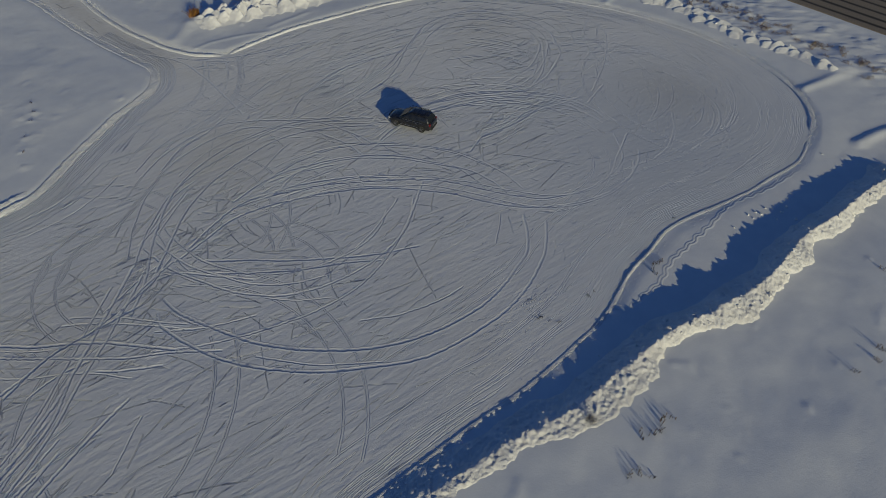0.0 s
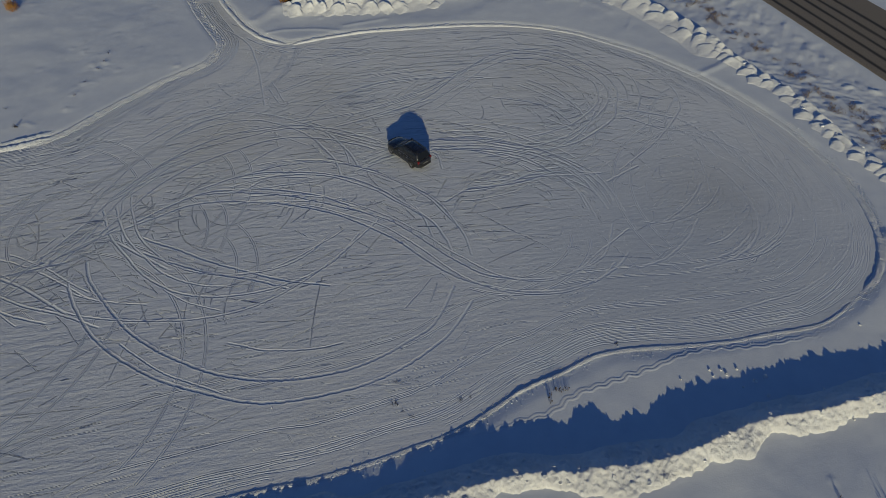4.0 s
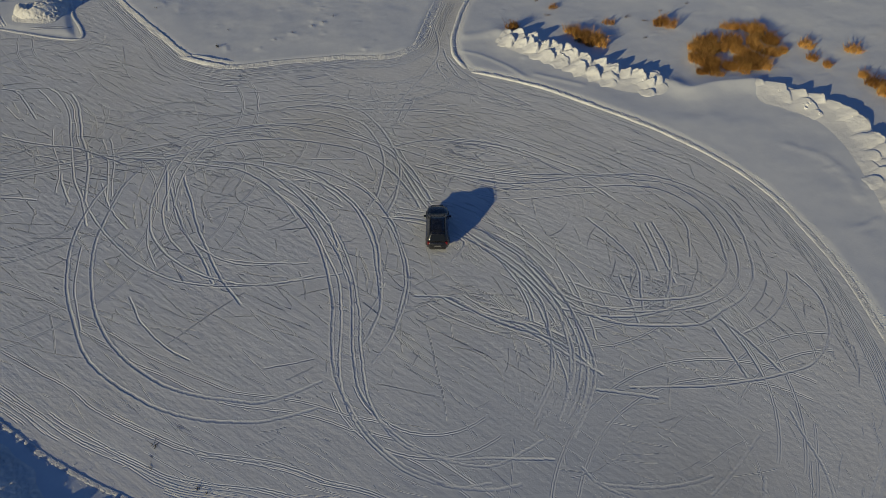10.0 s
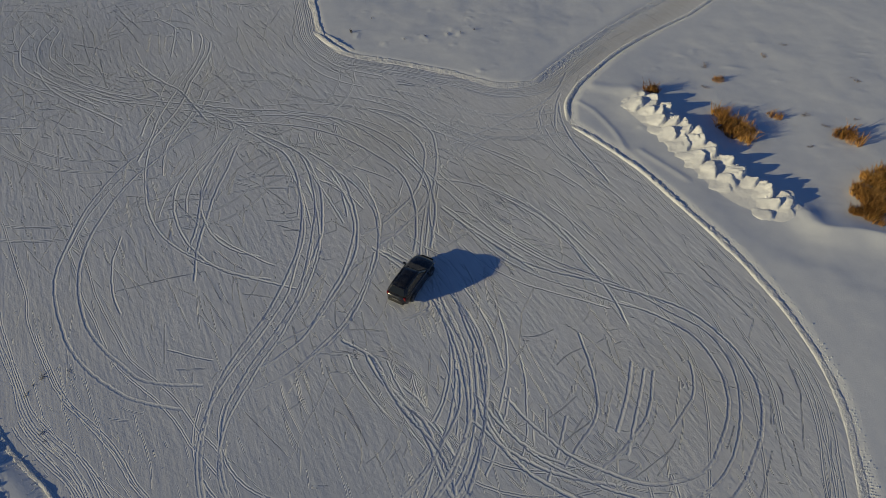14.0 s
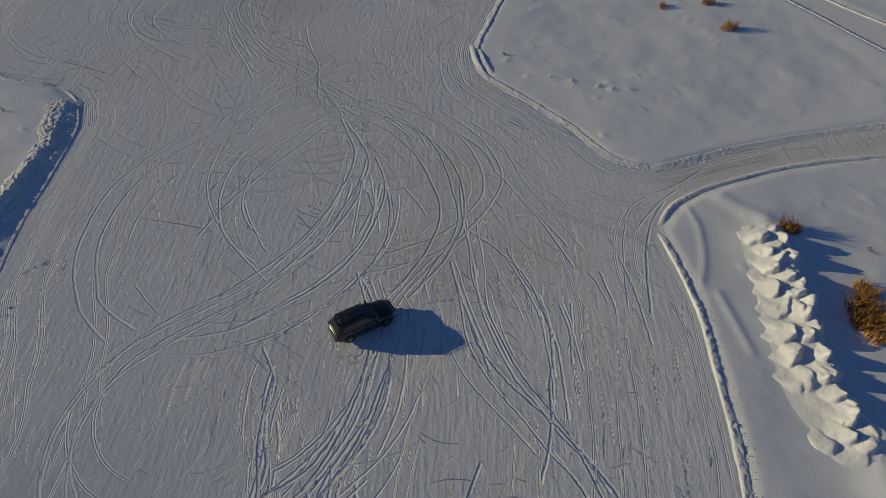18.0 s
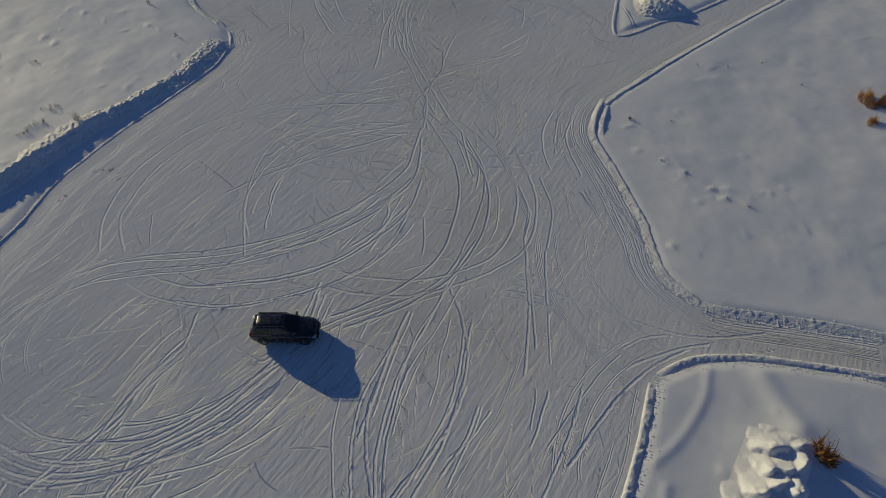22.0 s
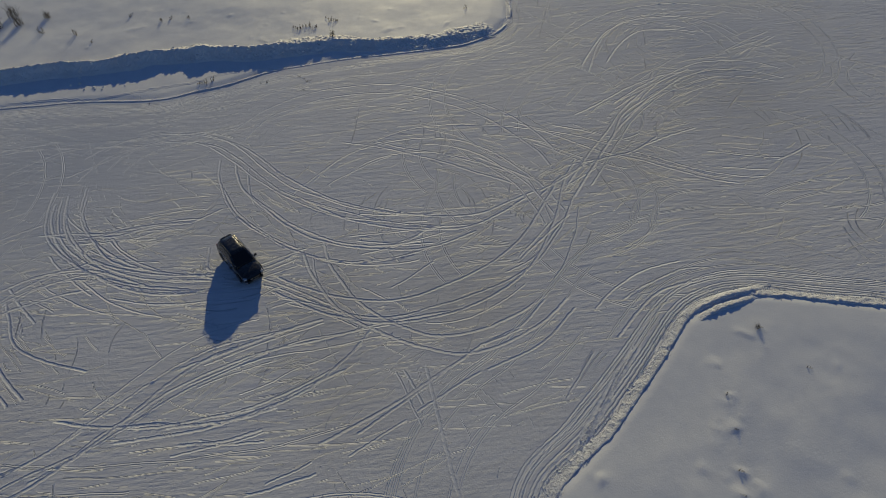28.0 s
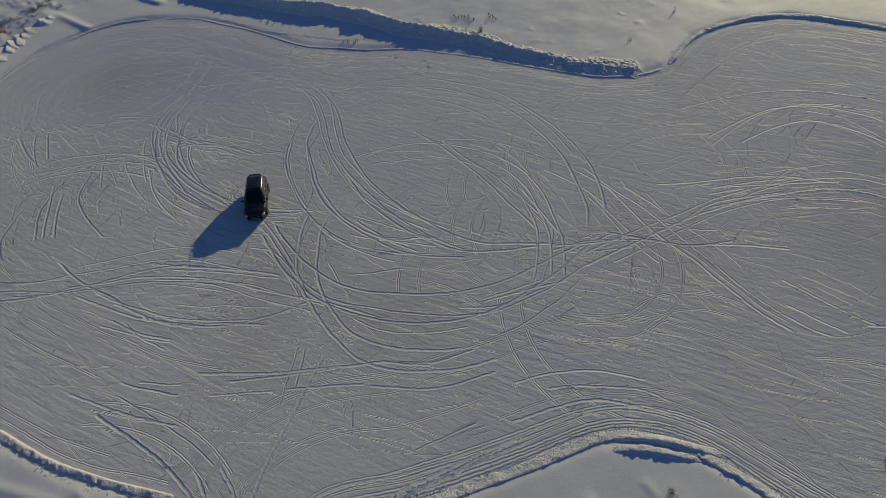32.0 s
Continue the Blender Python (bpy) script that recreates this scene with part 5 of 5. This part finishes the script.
REED_MESH = [blade_mesh("reed_clump", (150, 110, 180, 95, 130, 160)[k], 0.8, 0.95, 1.0, 0.034, MAT_REED if k % 2 else MAT_REED_DARK, 11 + k, 0.75, 1, 0.12) for k in range(6)]
REEDS = [(-30.3, 72.3, 1.0), (-27.2, 78.6, 1.1), (-26.1, 78.9, 1.15), (-25.0, 78.7, 1.2), (-23.8, 79.2, 1.25), (-23.0, 80.0, 1.15), (-24.4, 80.6, 1.2), (-25.4, 79.9, 1.1),
         (-13.5, 102.5, 1.2), (-10.3, 106.5, 1.2), (-10.7, 114.9, 1.3), (-5.2, 113.8, 1.3), (-7.6, 110.5, 0.8),
         (-10.9, 100.7, 0.8), (-9.2, 101.2, 0.7), (-5.9, 103.0, 0.8), (-4.4, 102.6, 1.1), (-3.4, 102.8, 1.1), (-2.6, 102.3, 1.2), (-1.6, 102.4, 1.1), (-0.8, 102.1, 1.1), (0.3, 102.0, 1.0), (1.3, 101.8, 0.8),
         (11.3, 96.9, 0.9), (10.8, 97.9, 0.7), (4.7, 98.8, 0.7), (7.0, 100.8, 0.6), (-20.7, 96.9, 0.9), (-20.3, 97.9, 0.9), (-19.5, 98.9, 0.9)]
rnd = random.Random(8)
# the large stand grows in lobes with snow between them
for cx, cy, rx, ry, many in ((-17.7, 91.2, 1.5, 3.2, 17), (-14.6, 88.4, 2.4, 1.7, 15), (-16.2, 94.4, 1.9, 1.3, 9), (-12.9, 92.7, 1.5, 2.8, 13), (-15.2, 98.2, 2.0, 1.8, 11), (-18.1, 99.3, 1.0, 0.8, 4)):
    for k in range(many):
        a, d = rnd.uniform(0, 6.28), math.sqrt(rnd.random())
        REEDS.append((cx + math.cos(a) * d * rx, cy + math.sin(a) * d * ry, rnd.uniform(0.75, 1.2)))
for x, y, size in REEDS:
    plant("reed_clump", x, y, rnd.choice(REED_MESH), "dense clump of dry orange-brown reeds in the snow", "reeds", "reeds beyond the heaps", rnd.uniform(0, 6.28), size)

GRASS_MESH = [blade_mesh("grass_tuft", 130, 0.6, 0.5, 0.6, 0.014, MAT_REED_DARK, 40 + k, 0.6, 1) for k in range(3)]
for x, y, size in [(-64.3, 45.9, 1.3), (-66.7, 48.4, 1.2), (-65.4, 47.2, 1.0), (-65.8, 53.4, 1.1), (-60.9, 57.5, 1.3), (-61.5, 49.1, 0.8), (-67.6, 50.4, 0.9), (-64.0, 47.1, 1.0), (-24.3, 90.4, 1.7), (-24.6, 90.0, 1.3), (-27.4, 84.2, 0.9), (-33.6, 80.0, 0.8)]:
    plant("grass_tuft", x, y, rnd.choice(GRASS_MESH), "brown dry grass tuft sticking out of deep snow", "dry grass", "tufts on the western field", rnd.uniform(0, 6.28), size * 1.5)
# brush along the main road
STRAW_MESH = [blade_mesh("straw_tuft", 60, 0.9, 0.34, 0.9, 0.014, MAT_STRAW, 50 + k, 0.5, 1) for k in range(3)]
for k in range(120):
    t, u = rnd.uniform(-6, 46), rnd.gauss(-8.4, 1.1)
    x, y = ROAD_AT - ROAD_DIR * t + ROAD_SIDE * u
    plant("straw_tuft", x, y, rnd.choice(STRAW_MESH), "thin pale dry grass on the snowy road verge", "dry grass", "verge grass", rnd.uniform(0, 6.28), rnd.uniform(0.35, 1.05))

for x, y in [(-32.1, 78.3), (-41.9, 89.3), (-39.2, 86.4), (-27.8, 87.3), (-22.6, 86.1), (-26.1, 88.7), (-27.6, 92.3), (-27.9, 96.8), (-36.4, 79.1), (-34.9, 94.9)]:
    plant("straw_tuft", x, y, rnd.choice(STRAW_MESH), "low pale grass poking through drifted snow", "dry grass", "tufts on the northern field", rnd.uniform(0, 6.28), rnd.uniform(0.4, 0.7))

WEED_MESH = [blade_mesh("weed_clump", 11, 0.55, 0.8, 0.2, 0.025, MAT_WEED, 60 + k, 0.5, 4, 0.8) for k in range(4)]
for x, y, size in [(18.1, 1.6, 0.7), (17.5, 2.1, 0.8), (17.0, 1.3, 0.7), (13.1, 4.8, 0.7), (18.8, 10.5, 0.7), (18.1, 10.2, 0.8), (17.5, 10.1, 0.7), (11.5, 15.1, 0.7), (10.9, 15.0, 0.6), (14.1, 18.5, 0.7), (13.4, 18.0, 0.8),
                   (12.9, 17.5, 0.7), (12.2, 17.5, 0.7), (12.1, 14.9, 0.5), (22.2, 0.5, 0.6), (29.8, 23.7, 0.7), (27.2, 21.9, 0.5), (36.5, 30.6, 0.8), (40.6, 31.8, 0.9), (34.0, 24.3, 0.7), (29.2, 22.8, 0.6),
                   (33.5, 30.9, 0.45), (29.4, 0.2, 0.9), (28.9, 0.9, 0.7), (24.0, -1.0, 0.9), (26.6, 5.9, 0.5), (28.8, 7.1, 0.6), (0.2, -3.7, 0.6), (-1.7, 5.4, 0.5), (20.5, 27.6, 0.5), (12.0, 22.4, 0.5), (9.6, 20.3, 0.6), (23.5, 29.4, 0.5)]:
    plant("weed_clump", x, y, rnd.choice(WEED_MESH), "bare brown weed stalks standing in snow", "weeds", "weeds on the plain", rnd.uniform(0, 6.28), size)
for x, y in KNOBS[::2]:
    plant("weed_clump", x, y, rnd.choice(WEED_MESH), "short dry weed stalks on a small snow knob", "weeds", "weeds on the plain", rnd.uniform(0, 6.28), 0.3)
SHRUB_MESH = [blade_mesh("bare_shrub", 34, 0.4, 1.1, 0.5, 0.014, MAT_TWIG, 80 + k, 1.0, 9) for k in range(2)]
for x, y, size in [(44.7, 31.6, 1.3), (47.1, 30.5, 1.5), (46.2, 33.0, 1.0), (-39.9, 39.2, 0.4), (43.0, 29.0, 0.9), (9.1, 18.3, 0.8)]:
    plant("bare_shrub", x, y, rnd.choice(SHRUB_MESH), "small leafless dark shrub in the snow", "shrub", "shrubs", rnd.uniform(0, 6.28), size)


def twig_mesh(seed):
    """A dropped branch that lies flat, with side shoots."""
    r = random.Random(seed)
    bm = bmesh.new()
    for k in range(9):
        a = Vector((r.uniform(-0.35, 0.35), r.uniform(-0.25, 0.25), 0.03))
        w = r.uniform(0, 6.28)
        b = a + Vector((math.cos(w), math.sin(w), r.uniform(0.0, 0.45))) * r.uniform(0.25, 0.75)
        m = Matrix.Translation((a + b) / 2) @ (b - a).to_track_quat("Z", "Y").to_matrix().to_4x4()
        bmesh.ops.create_cone(bm, segments=5, radius1=0.022, radius2=0.008, depth=(b - a).length, matrix=m)
    me = bpy.data.meshes.new("fallen_twig")
    bm.to_mesh(me)
    bm.free()
    me.materials.append(MAT_TWIG)
    return me


for k, (x, y, size) in enumerate([(7.0, 26.6, 0.55), (7.6, 26.4, 0.3), (8.3, 26.3, 0.35), (6.4, 28.2, 0.35), (10.8, 28.6, 0.45), (11.2, 29.1, 0.3), (19.2, 36.9, 0.4)]):
    plant("fallen_twig", x, y, twig_mesh(k), "dark broken twigs lying on the packed snow", "twigs", "twigs on the lot", k * 1.3, size)
for k, (x, y) in enumerate([(16.4, 31.6), (16.9, 31.9), (16.1, 30.9)]):
    plant("weed_clump", x, y, WEED_MESH[k], "thin bare stalks beside the footpath", "weeds", "weeds on the plain", k, 0.6)


# ---------------------------------------------------------------- snow blocks at the foot of the tall bank
BLOCK_MESH = [block_mesh(k, MAT_BANK) for k in range(4)]
for k, (x, y) in enumerate([(25.5, 37.2), (26.2, 37.5), (27.2, 38.0), (28.4, 37.5), (35.1, 45.3), (29.3, 36.7), (30.3, 35.9), (25.8, 36.8), (26.6, 37.3), (27.7, 36.7), (29.0, 38.1), (23.8, 35.7)]):
    size = rnd.uniform(0.14, 0.34)
    ob = new("snow_block", BLOCK_MESH[k % 4])
    ob.matrix_world = Matrix.LocRotScale((x, y, ground_at(x, y) + 0.16 * size), Euler((rnd.uniform(-0.3, 0.3), rnd.uniform(-0.3, 0.3), rnd.uniform(0, 6.28))), (size, size, size))
    tagged(ob, "broken block of packed snow below the tall bank", "snow block", "fallen snow blocks")


# ---------------------------------------------------------------- the car
def box(bm, cx, cy, cz, sx, sy, sz, bevel=0.0):
    got = bmesh.ops.create_cube(bm, size=1.0, matrix=Matrix.Translation((cx, cy, cz)) @ Matrix.Diagonal((sx, sy, sz, 1)))
    if bevel:
        edges = list({e for vtx in got["verts"] for e in vtx.link_edges})
        bmesh.ops.bevel(bm, geom=edges, offset=bevel, segments=2, profile=0.6, affect="EDGES")
    return bm


def loft(bm, rings, caps=True):
    rows = [[bm.verts.new(p) for p in ring] for ring in rings]
    n = len(rows[0])
    for a, b in zip(rows[:-1], rows[1:]):
        for k in range(n):
            bm.faces.new((a[k], a[(k + 1) % n], b[(k + 1) % n], b[k]))
    if caps:
        bm.faces.new(rows[0][::-1])
        bm.faces.new(rows[-1])
    bmesh.ops.recalc_face_normals(bm, faces=bm.faces)
    return bm


BODY = [  # x, half width, underside, shoulder, crown
    (-2.34, 0.52, 0.52, 0.86, 0.90), (-2.26, 0.74, 0.40, 1.00, 1.03), (-2.05, 0.89, 0.30, 1.06, 1.08), (-1.4, 0.915, 0.24, 1.05, 1.07),
    (-0.6, 0.92, 0.22, 1.03, 1.05), (0.2, 0.92, 0.22, 1.01, 1.03), (0.85, 0.915, 0.22, 0.99, 1.04), (1.4, 0.905, 0.24, 0.94, 1.01),
    (1.9, 0.87, 0.27, 0.86, 0.94), (2.16, 0.77, 0.33, 0.77, 0.85), (2.30, 0.60, 0.40, 0.66, 0.72), (2.36, 0.42, 0.46, 0.58, 0.60)]
# cabin: beltline and roof outlines
BELT_Z, ROOF_Z = 1.02, 1.64


def cabin_ring(t):
    """Outline of the cabin at height share t, as corners from the windscreen round to the tailgate."""
    xf, xr = 1.12 - 1.02 * t ** 0.92, -2.20 + 0.36 * t ** 1.3
    w = 0.875 - 0.235 * t ** 1.25
    z = BELT_Z + (ROOF_Z - BELT_Z) * t
    ring = []
    for sx, sy in ((1, 1), (-1, 1), (-1, -1), (1, -1)):
        x, y, r = (xf if sx > 0 else xr), w * sy, 0.27
        a0 = {(1, 1): 0, (-1, 1): 90, (-1, -1): 180, (1, -1): 270}[(sx, sy)]
        for q in range(5):
            a = radians(a0 + 22.5 * q)
            bow = 0.0
            ring.append((x - sx * r + math.cos(a) * r + bow, y - sy * r + math.sin(a) * r, z))
    return ring


def pane(bm, corners, out=0.012, thick=0.012):
    """A pane of glass from four corners, with thickness."""
    P = [Vector(c) for c in corners]
    n = (P[1] - P[0]).cross(P[3] - P[0]).normalized()
    top = [bm.verts.new(p + n * out) for p in P]
    low = [bm.verts.new(p + n * (out - thick)) for p in P]
    bm.faces.new(top)
    bm.faces.new(low[::-1])
    for k in range(4):
        bm.faces.new((top[k], low[k], low[(k + 1) % 4], top[(k + 1) % 4]))
    bmesh.ops.recalc_face_normals(bm, faces=bm.faces)
    return bm


def make_car():
    car = new("car")
    tagged(car, "black five-door SUV standing on the packed snow lot", "car")
    # lower body with a hood that falls to the nose
    rings = []
    for x, w, zb, zt, zc in BODY:
        half = [(0.0, zb), (w * 0.86, zb), (w * 0.97, zb + 0.09), (w, zb + 0.30), (w * 0.985, zt - 0.14), (w * 0.94, zt - 0.03), (w * 0.84, zt + 0.01), (w * 0.45, zc), (0.0, zc + 0.006)]
        ring = [(x, y, z) for y, z in half] + [(x, -y, z) for y, z in half[-2:0:-1]]
        rings.append(ring)
    body = part("body", loft(bmesh.new(), rings), MAT_PAINT, car, "glossy black painted body", smooth=True)
    # cabin shell and roof
    rows = [cabin_ring(t) for t in (0.0, 0.33, 0.66, 0.9, 1.0)]
    top = [(x * 0.93 - 0.06, y * 0.86, ROOF_Z + 0.035) for x, y, z in rows[-1]]
    part("cabin", loft(bmesh.new(), rows + [top]), MAT_PAINT, car, smooth=True)
    bm = bmesh.new()
    loft(bm, [[(x * 0.95 - 0.04, y * 0.8, ROOF_Z + 0.02) for x, y, z in rows[-1]], [(x * 0.93 - 0.05, y * 0.76, ROOF_Z + 0.045) for x, y, z in rows[-1]], [(x * 0.6 - 0.3, y * 0.4, ROOF_Z + 0.058) for x, y, z in rows[-1]]])
    part("roof", bm, MAT_PAINT, car, smooth=True)

    def wall(x, t, side):
        w = 0.875 - 0.235 * t ** 1.25
        return (x, side * w, BELT_Z + (ROOF_Z - BELT_Z) * t)

    def front(y, t):
        return (1.12 - 1.02 * t ** 0.92, y * (0.875 - 0.235 * t ** 1.25), BELT_Z + (ROOF_Z - BELT_Z) * t)

    def rear(y, t):
        return (-2.20 + 0.36 * t ** 1.3, y * (0.875 - 0.235 * t ** 1.25), BELT_Z + (ROOF_Z - BELT_Z) * t)
    part("windscreen", pane(bmesh.new(), [front(-0.84, 0.1), front(0.84, 0.1), front(0.80, 0.93), front(-0.80, 0.93)], 0.03, 0.03), MAT_GLASS, car, "dark tinted windscreen")
    part("rear_window", pane(bmesh.new(), [rear(0.8, 0.2), rear(-0.8, 0.2), rear(-0.74, 0.88), rear(0.74, 0.88)], 0.02, 0.02), MAT_GLASS, car, "dark tinted rear window")
    for side in (1, -1):
        for a, b, c, d in ((0.98, 0.02, -0.02, 0.35), (-0.08, -0.98, -0.98, -0.08), (-1.08, -1.98, -1.72, -1.08)):
            if a > 0.5:
                cs = [wall(0.80, 0.12, side), wall(b, 0.12, side), wall(c, 0.86, side), wall(0.10, 0.86, side)]
            else:
                cs = [wall(a, 0.12, side), wall(b, 0.12, side), wall(c, 0.86, side), wall(d, 0.86, side)]
            if side < 0:
                cs = cs[::-1]
            part("side_window", pane(bmesh.new(), cs[::-1], 0.016, 0.016), MAT_GLASS, car, "dark tinted side window")
        rail = bmesh.new()
        box(rail, -0.75, side * 0.60, ROOF_Z + 0.075, 2.0, 0.035, 0.03, 0.01)
        for fx in (0.2, -0.75, -1.7):
            box(rail, fx, side * 0.60, ROOF_Z + 0.045, 0.09, 0.03, 0.05)
        part("roof_rail", rail, MAT_TRIM, car, "dark roof rail")
        bm = bmesh.new()
        box(bm, 0.05, side * 0.925, 0.40, 2.55, 0.03, 0.14, 0.012)
        part("door_sill", bm, MAT_TRIM, car, "black plastic sill trim")
        part("chrome_strip", box(bmesh.new(), -0.1, side * 0.937, 0.50, 2.2, 0.016, 0.03, 0.004), MAT_CHROME, car, "thin chrome strip")
        part("window_trim", box(bmesh.new(), -0.35, side * 0.885, BELT_Z + 0.045, 2.5, 0.02, 0.022, 0.004), MAT_CHROME, car, "thin chrome window line")
        for dx in (0.86, -0.05, -1.02):
            part("door_seam", box(bmesh.new(), dx, side * 0.918, 0.72, 0.012, 0.012, 0.55), MAT_TRIM, car)
        for hx in (0.08, -0.86):
            part("door_handle", box(bmesh.new(), hx, side * 0.93, 0.90, 0.2, 0.03, 0.03, 0.01), MAT_CHROME, car, "chrome door handle")
        mirror = part("side_mirror", box(bmesh.new(), 0.72, side * 1.03, 1.08, 0.13, 0.22, 0.15, 0.04), MAT_PAINT, car, smooth=True)
        part("mirror_glass", box(bmesh.new(), 0.648, side * 1.03, 1.08, 0.01, 0.17, 0.11), MAT_GLASS, mirror)
        part("headlamp", box(bmesh.new(), 2.13, side * 0.70, 0.735, 0.28, 0.24, 0.12, 0.04), MAT_LAMP, car, "clear headlamp", smooth=True)
        part("fog_lamp", box(bmesh.new(), 2.29, side * 0.60, 0.42, 0.08, 0.16, 0.08, 0.02), MAT_LAMP, car)
        part("tail_lamp", box(bmesh.new(), -2.18, side * 0.70, 0.93, 0.18, 0.20, 0.26, 0.04), MAT_TAIL, car, "red tail lamp", smooth=True)
        for wx in (1.42, -1.36):
            arch = bmesh.new()
            outer, inner = [], []
            ringsa = []
            for k in range(13):
                a = radians(-8 + 196 * k / 12)
                ringsa.append([(wx + math.cos(a) * rr, side * yy, 0.36 + math.sin(a) * rr) for rr, yy in ((0.37, 0.80), (0.37, 0.945), (0.445, 0.945), (0.445, 0.90))])
            loft(arch, ringsa)
            part("wheel_arch", arch, MAT_TRIM, car, "black plastic wheel arch", smooth=False)
            wheel = part("wheel", bmesh_ring(wx, side, 0.355, 0.235, 0.24), MAT_TYRE, car, "winter tyre with snow in its tread", smooth=True)
            rim = bmesh.new()
            bmesh.ops.create_cone(rim, cap_ends=True, segments=20, radius1=0.232, radius2=0.20, depth=0.05, matrix=Matrix.Translation((wx, side * 0.925, 0.36)) @ Matrix.Rotation(radians(-90 * side), 4, "X"))
            part("rim", rim, MAT_TRIM, wheel, "dark rim well")
            for k in range(5):
                sp = bmesh.new()
                a = 2 * math.pi * k / 5
                box(sp, 0, 0, 0.115, 0.06, 0.03, 0.22, 0.01)
                bmesh.ops.transform(sp, verts=sp.verts, matrix=Matrix.Translation((wx, side * 0.955, 0.36)) @ Matrix.Rotation(a, 4, "Y"))
                part("spoke", sp, MAT_RIM, wheel, "silver alloy spoke")
    part("front_bumper", box(bmesh.new(), 2.28, 0, 0.40, 0.18, 1.30, 0.17, 0.06), MAT_TRIM, car, "dark lower front bumper", smooth=True)
    part("rear_bumper", box(bmesh.new(), -2.28, 0, 0.46, 0.18, 1.30, 0.22, 0.06), MAT_TRIM, car, "dark plastic rear bumper", smooth=True)
    grille = part("grille", box(bmesh.new(), 2.335, 0, 0.62, 0.05, 0.80, 0.15, 0.02), MAT_TRIM, car, "black grille with chrome bar")
    part("grille_bar", box(bmesh.new(), 2.365, 0, 0.65, 0.02, 0.74, 0.025, 0.006), MAT_CHROME, grille)
    part("number_plate", box(bmesh.new(), 2.39, 0, 0.48, 0.012, 0.52, 0.11), MAT_PLATE, car, "plain white number plate")
    part("number_plate", box(bmesh.new(), -2.36, 0, 0.74, 0.012, 0.52, 0.11), MAT_PLATE, car, "plain white number plate")
    part("spoiler", box(bmesh.new(), -1.84, 0, ROOF_Z + 0.02, 0.22, 0.92, 0.04, 0.015), MAT_PAINT, car, smooth=True)
    for side in (1, -1):
        wiper = bmesh.new()
        box(wiper, 0, 0, 0, 0.02, 0.55, 0.015)
        bmesh.ops.transform(wiper, verts=wiper.verts, matrix=Matrix.Translation((1.05, 0.30 * side, 1.10)) @ Matrix.Rotation(0.12, 4, "Z"))
        part("wiper", wiper, MAT_TRIM, car)
        part("hood_crease", box(bmesh.new(), 1.58, side * 0.50, 0.985, 0.9, 0.02, 0.012), MAT_PAINT, car)
    return car


def bmesh_ring(wx, side, ro, ri, wide):
    """A tyre: a rounded ring round the axle."""
    bm = bmesh.new()
    prof = [(ri, -0.5), (ri + 0.03, -0.56), (ro - 0.05, -0.56), (ro - 0.01, -0.42), (ro, 0.0), (ro - 0.01, 0.42), (ro - 0.05, 0.56), (ri + 0.03, 0.56), (ri, 0.5)]
    n = 28
    rows = []
    for k in range(n):
        a = 2 * math.pi * k / n
        rows.append([bm.verts.new((wx + math.cos(a) * r, side * 0.83 + q * wide, 0.36 + math.sin(a) * r)) for r, q in prof])
    for k in range(n):
        p, q = rows[k], rows[(k + 1) % n]
        for j in range(len(prof)):
            j2 = (j + 1) % len(prof)
            bm.faces.new((p[j], p[j2], q[j2], q[j]))
    bmesh.ops.recalc_face_normals(bm, faces=bm.faces)
    return bm


CAR_AT, CAR_HEAD = (-2.95, 50.2), 156.0
car = make_car()
car.matrix_world = pose(CAR_AT[0], CAR_AT[1], 0.02, 0, 0, CAR_HEAD)
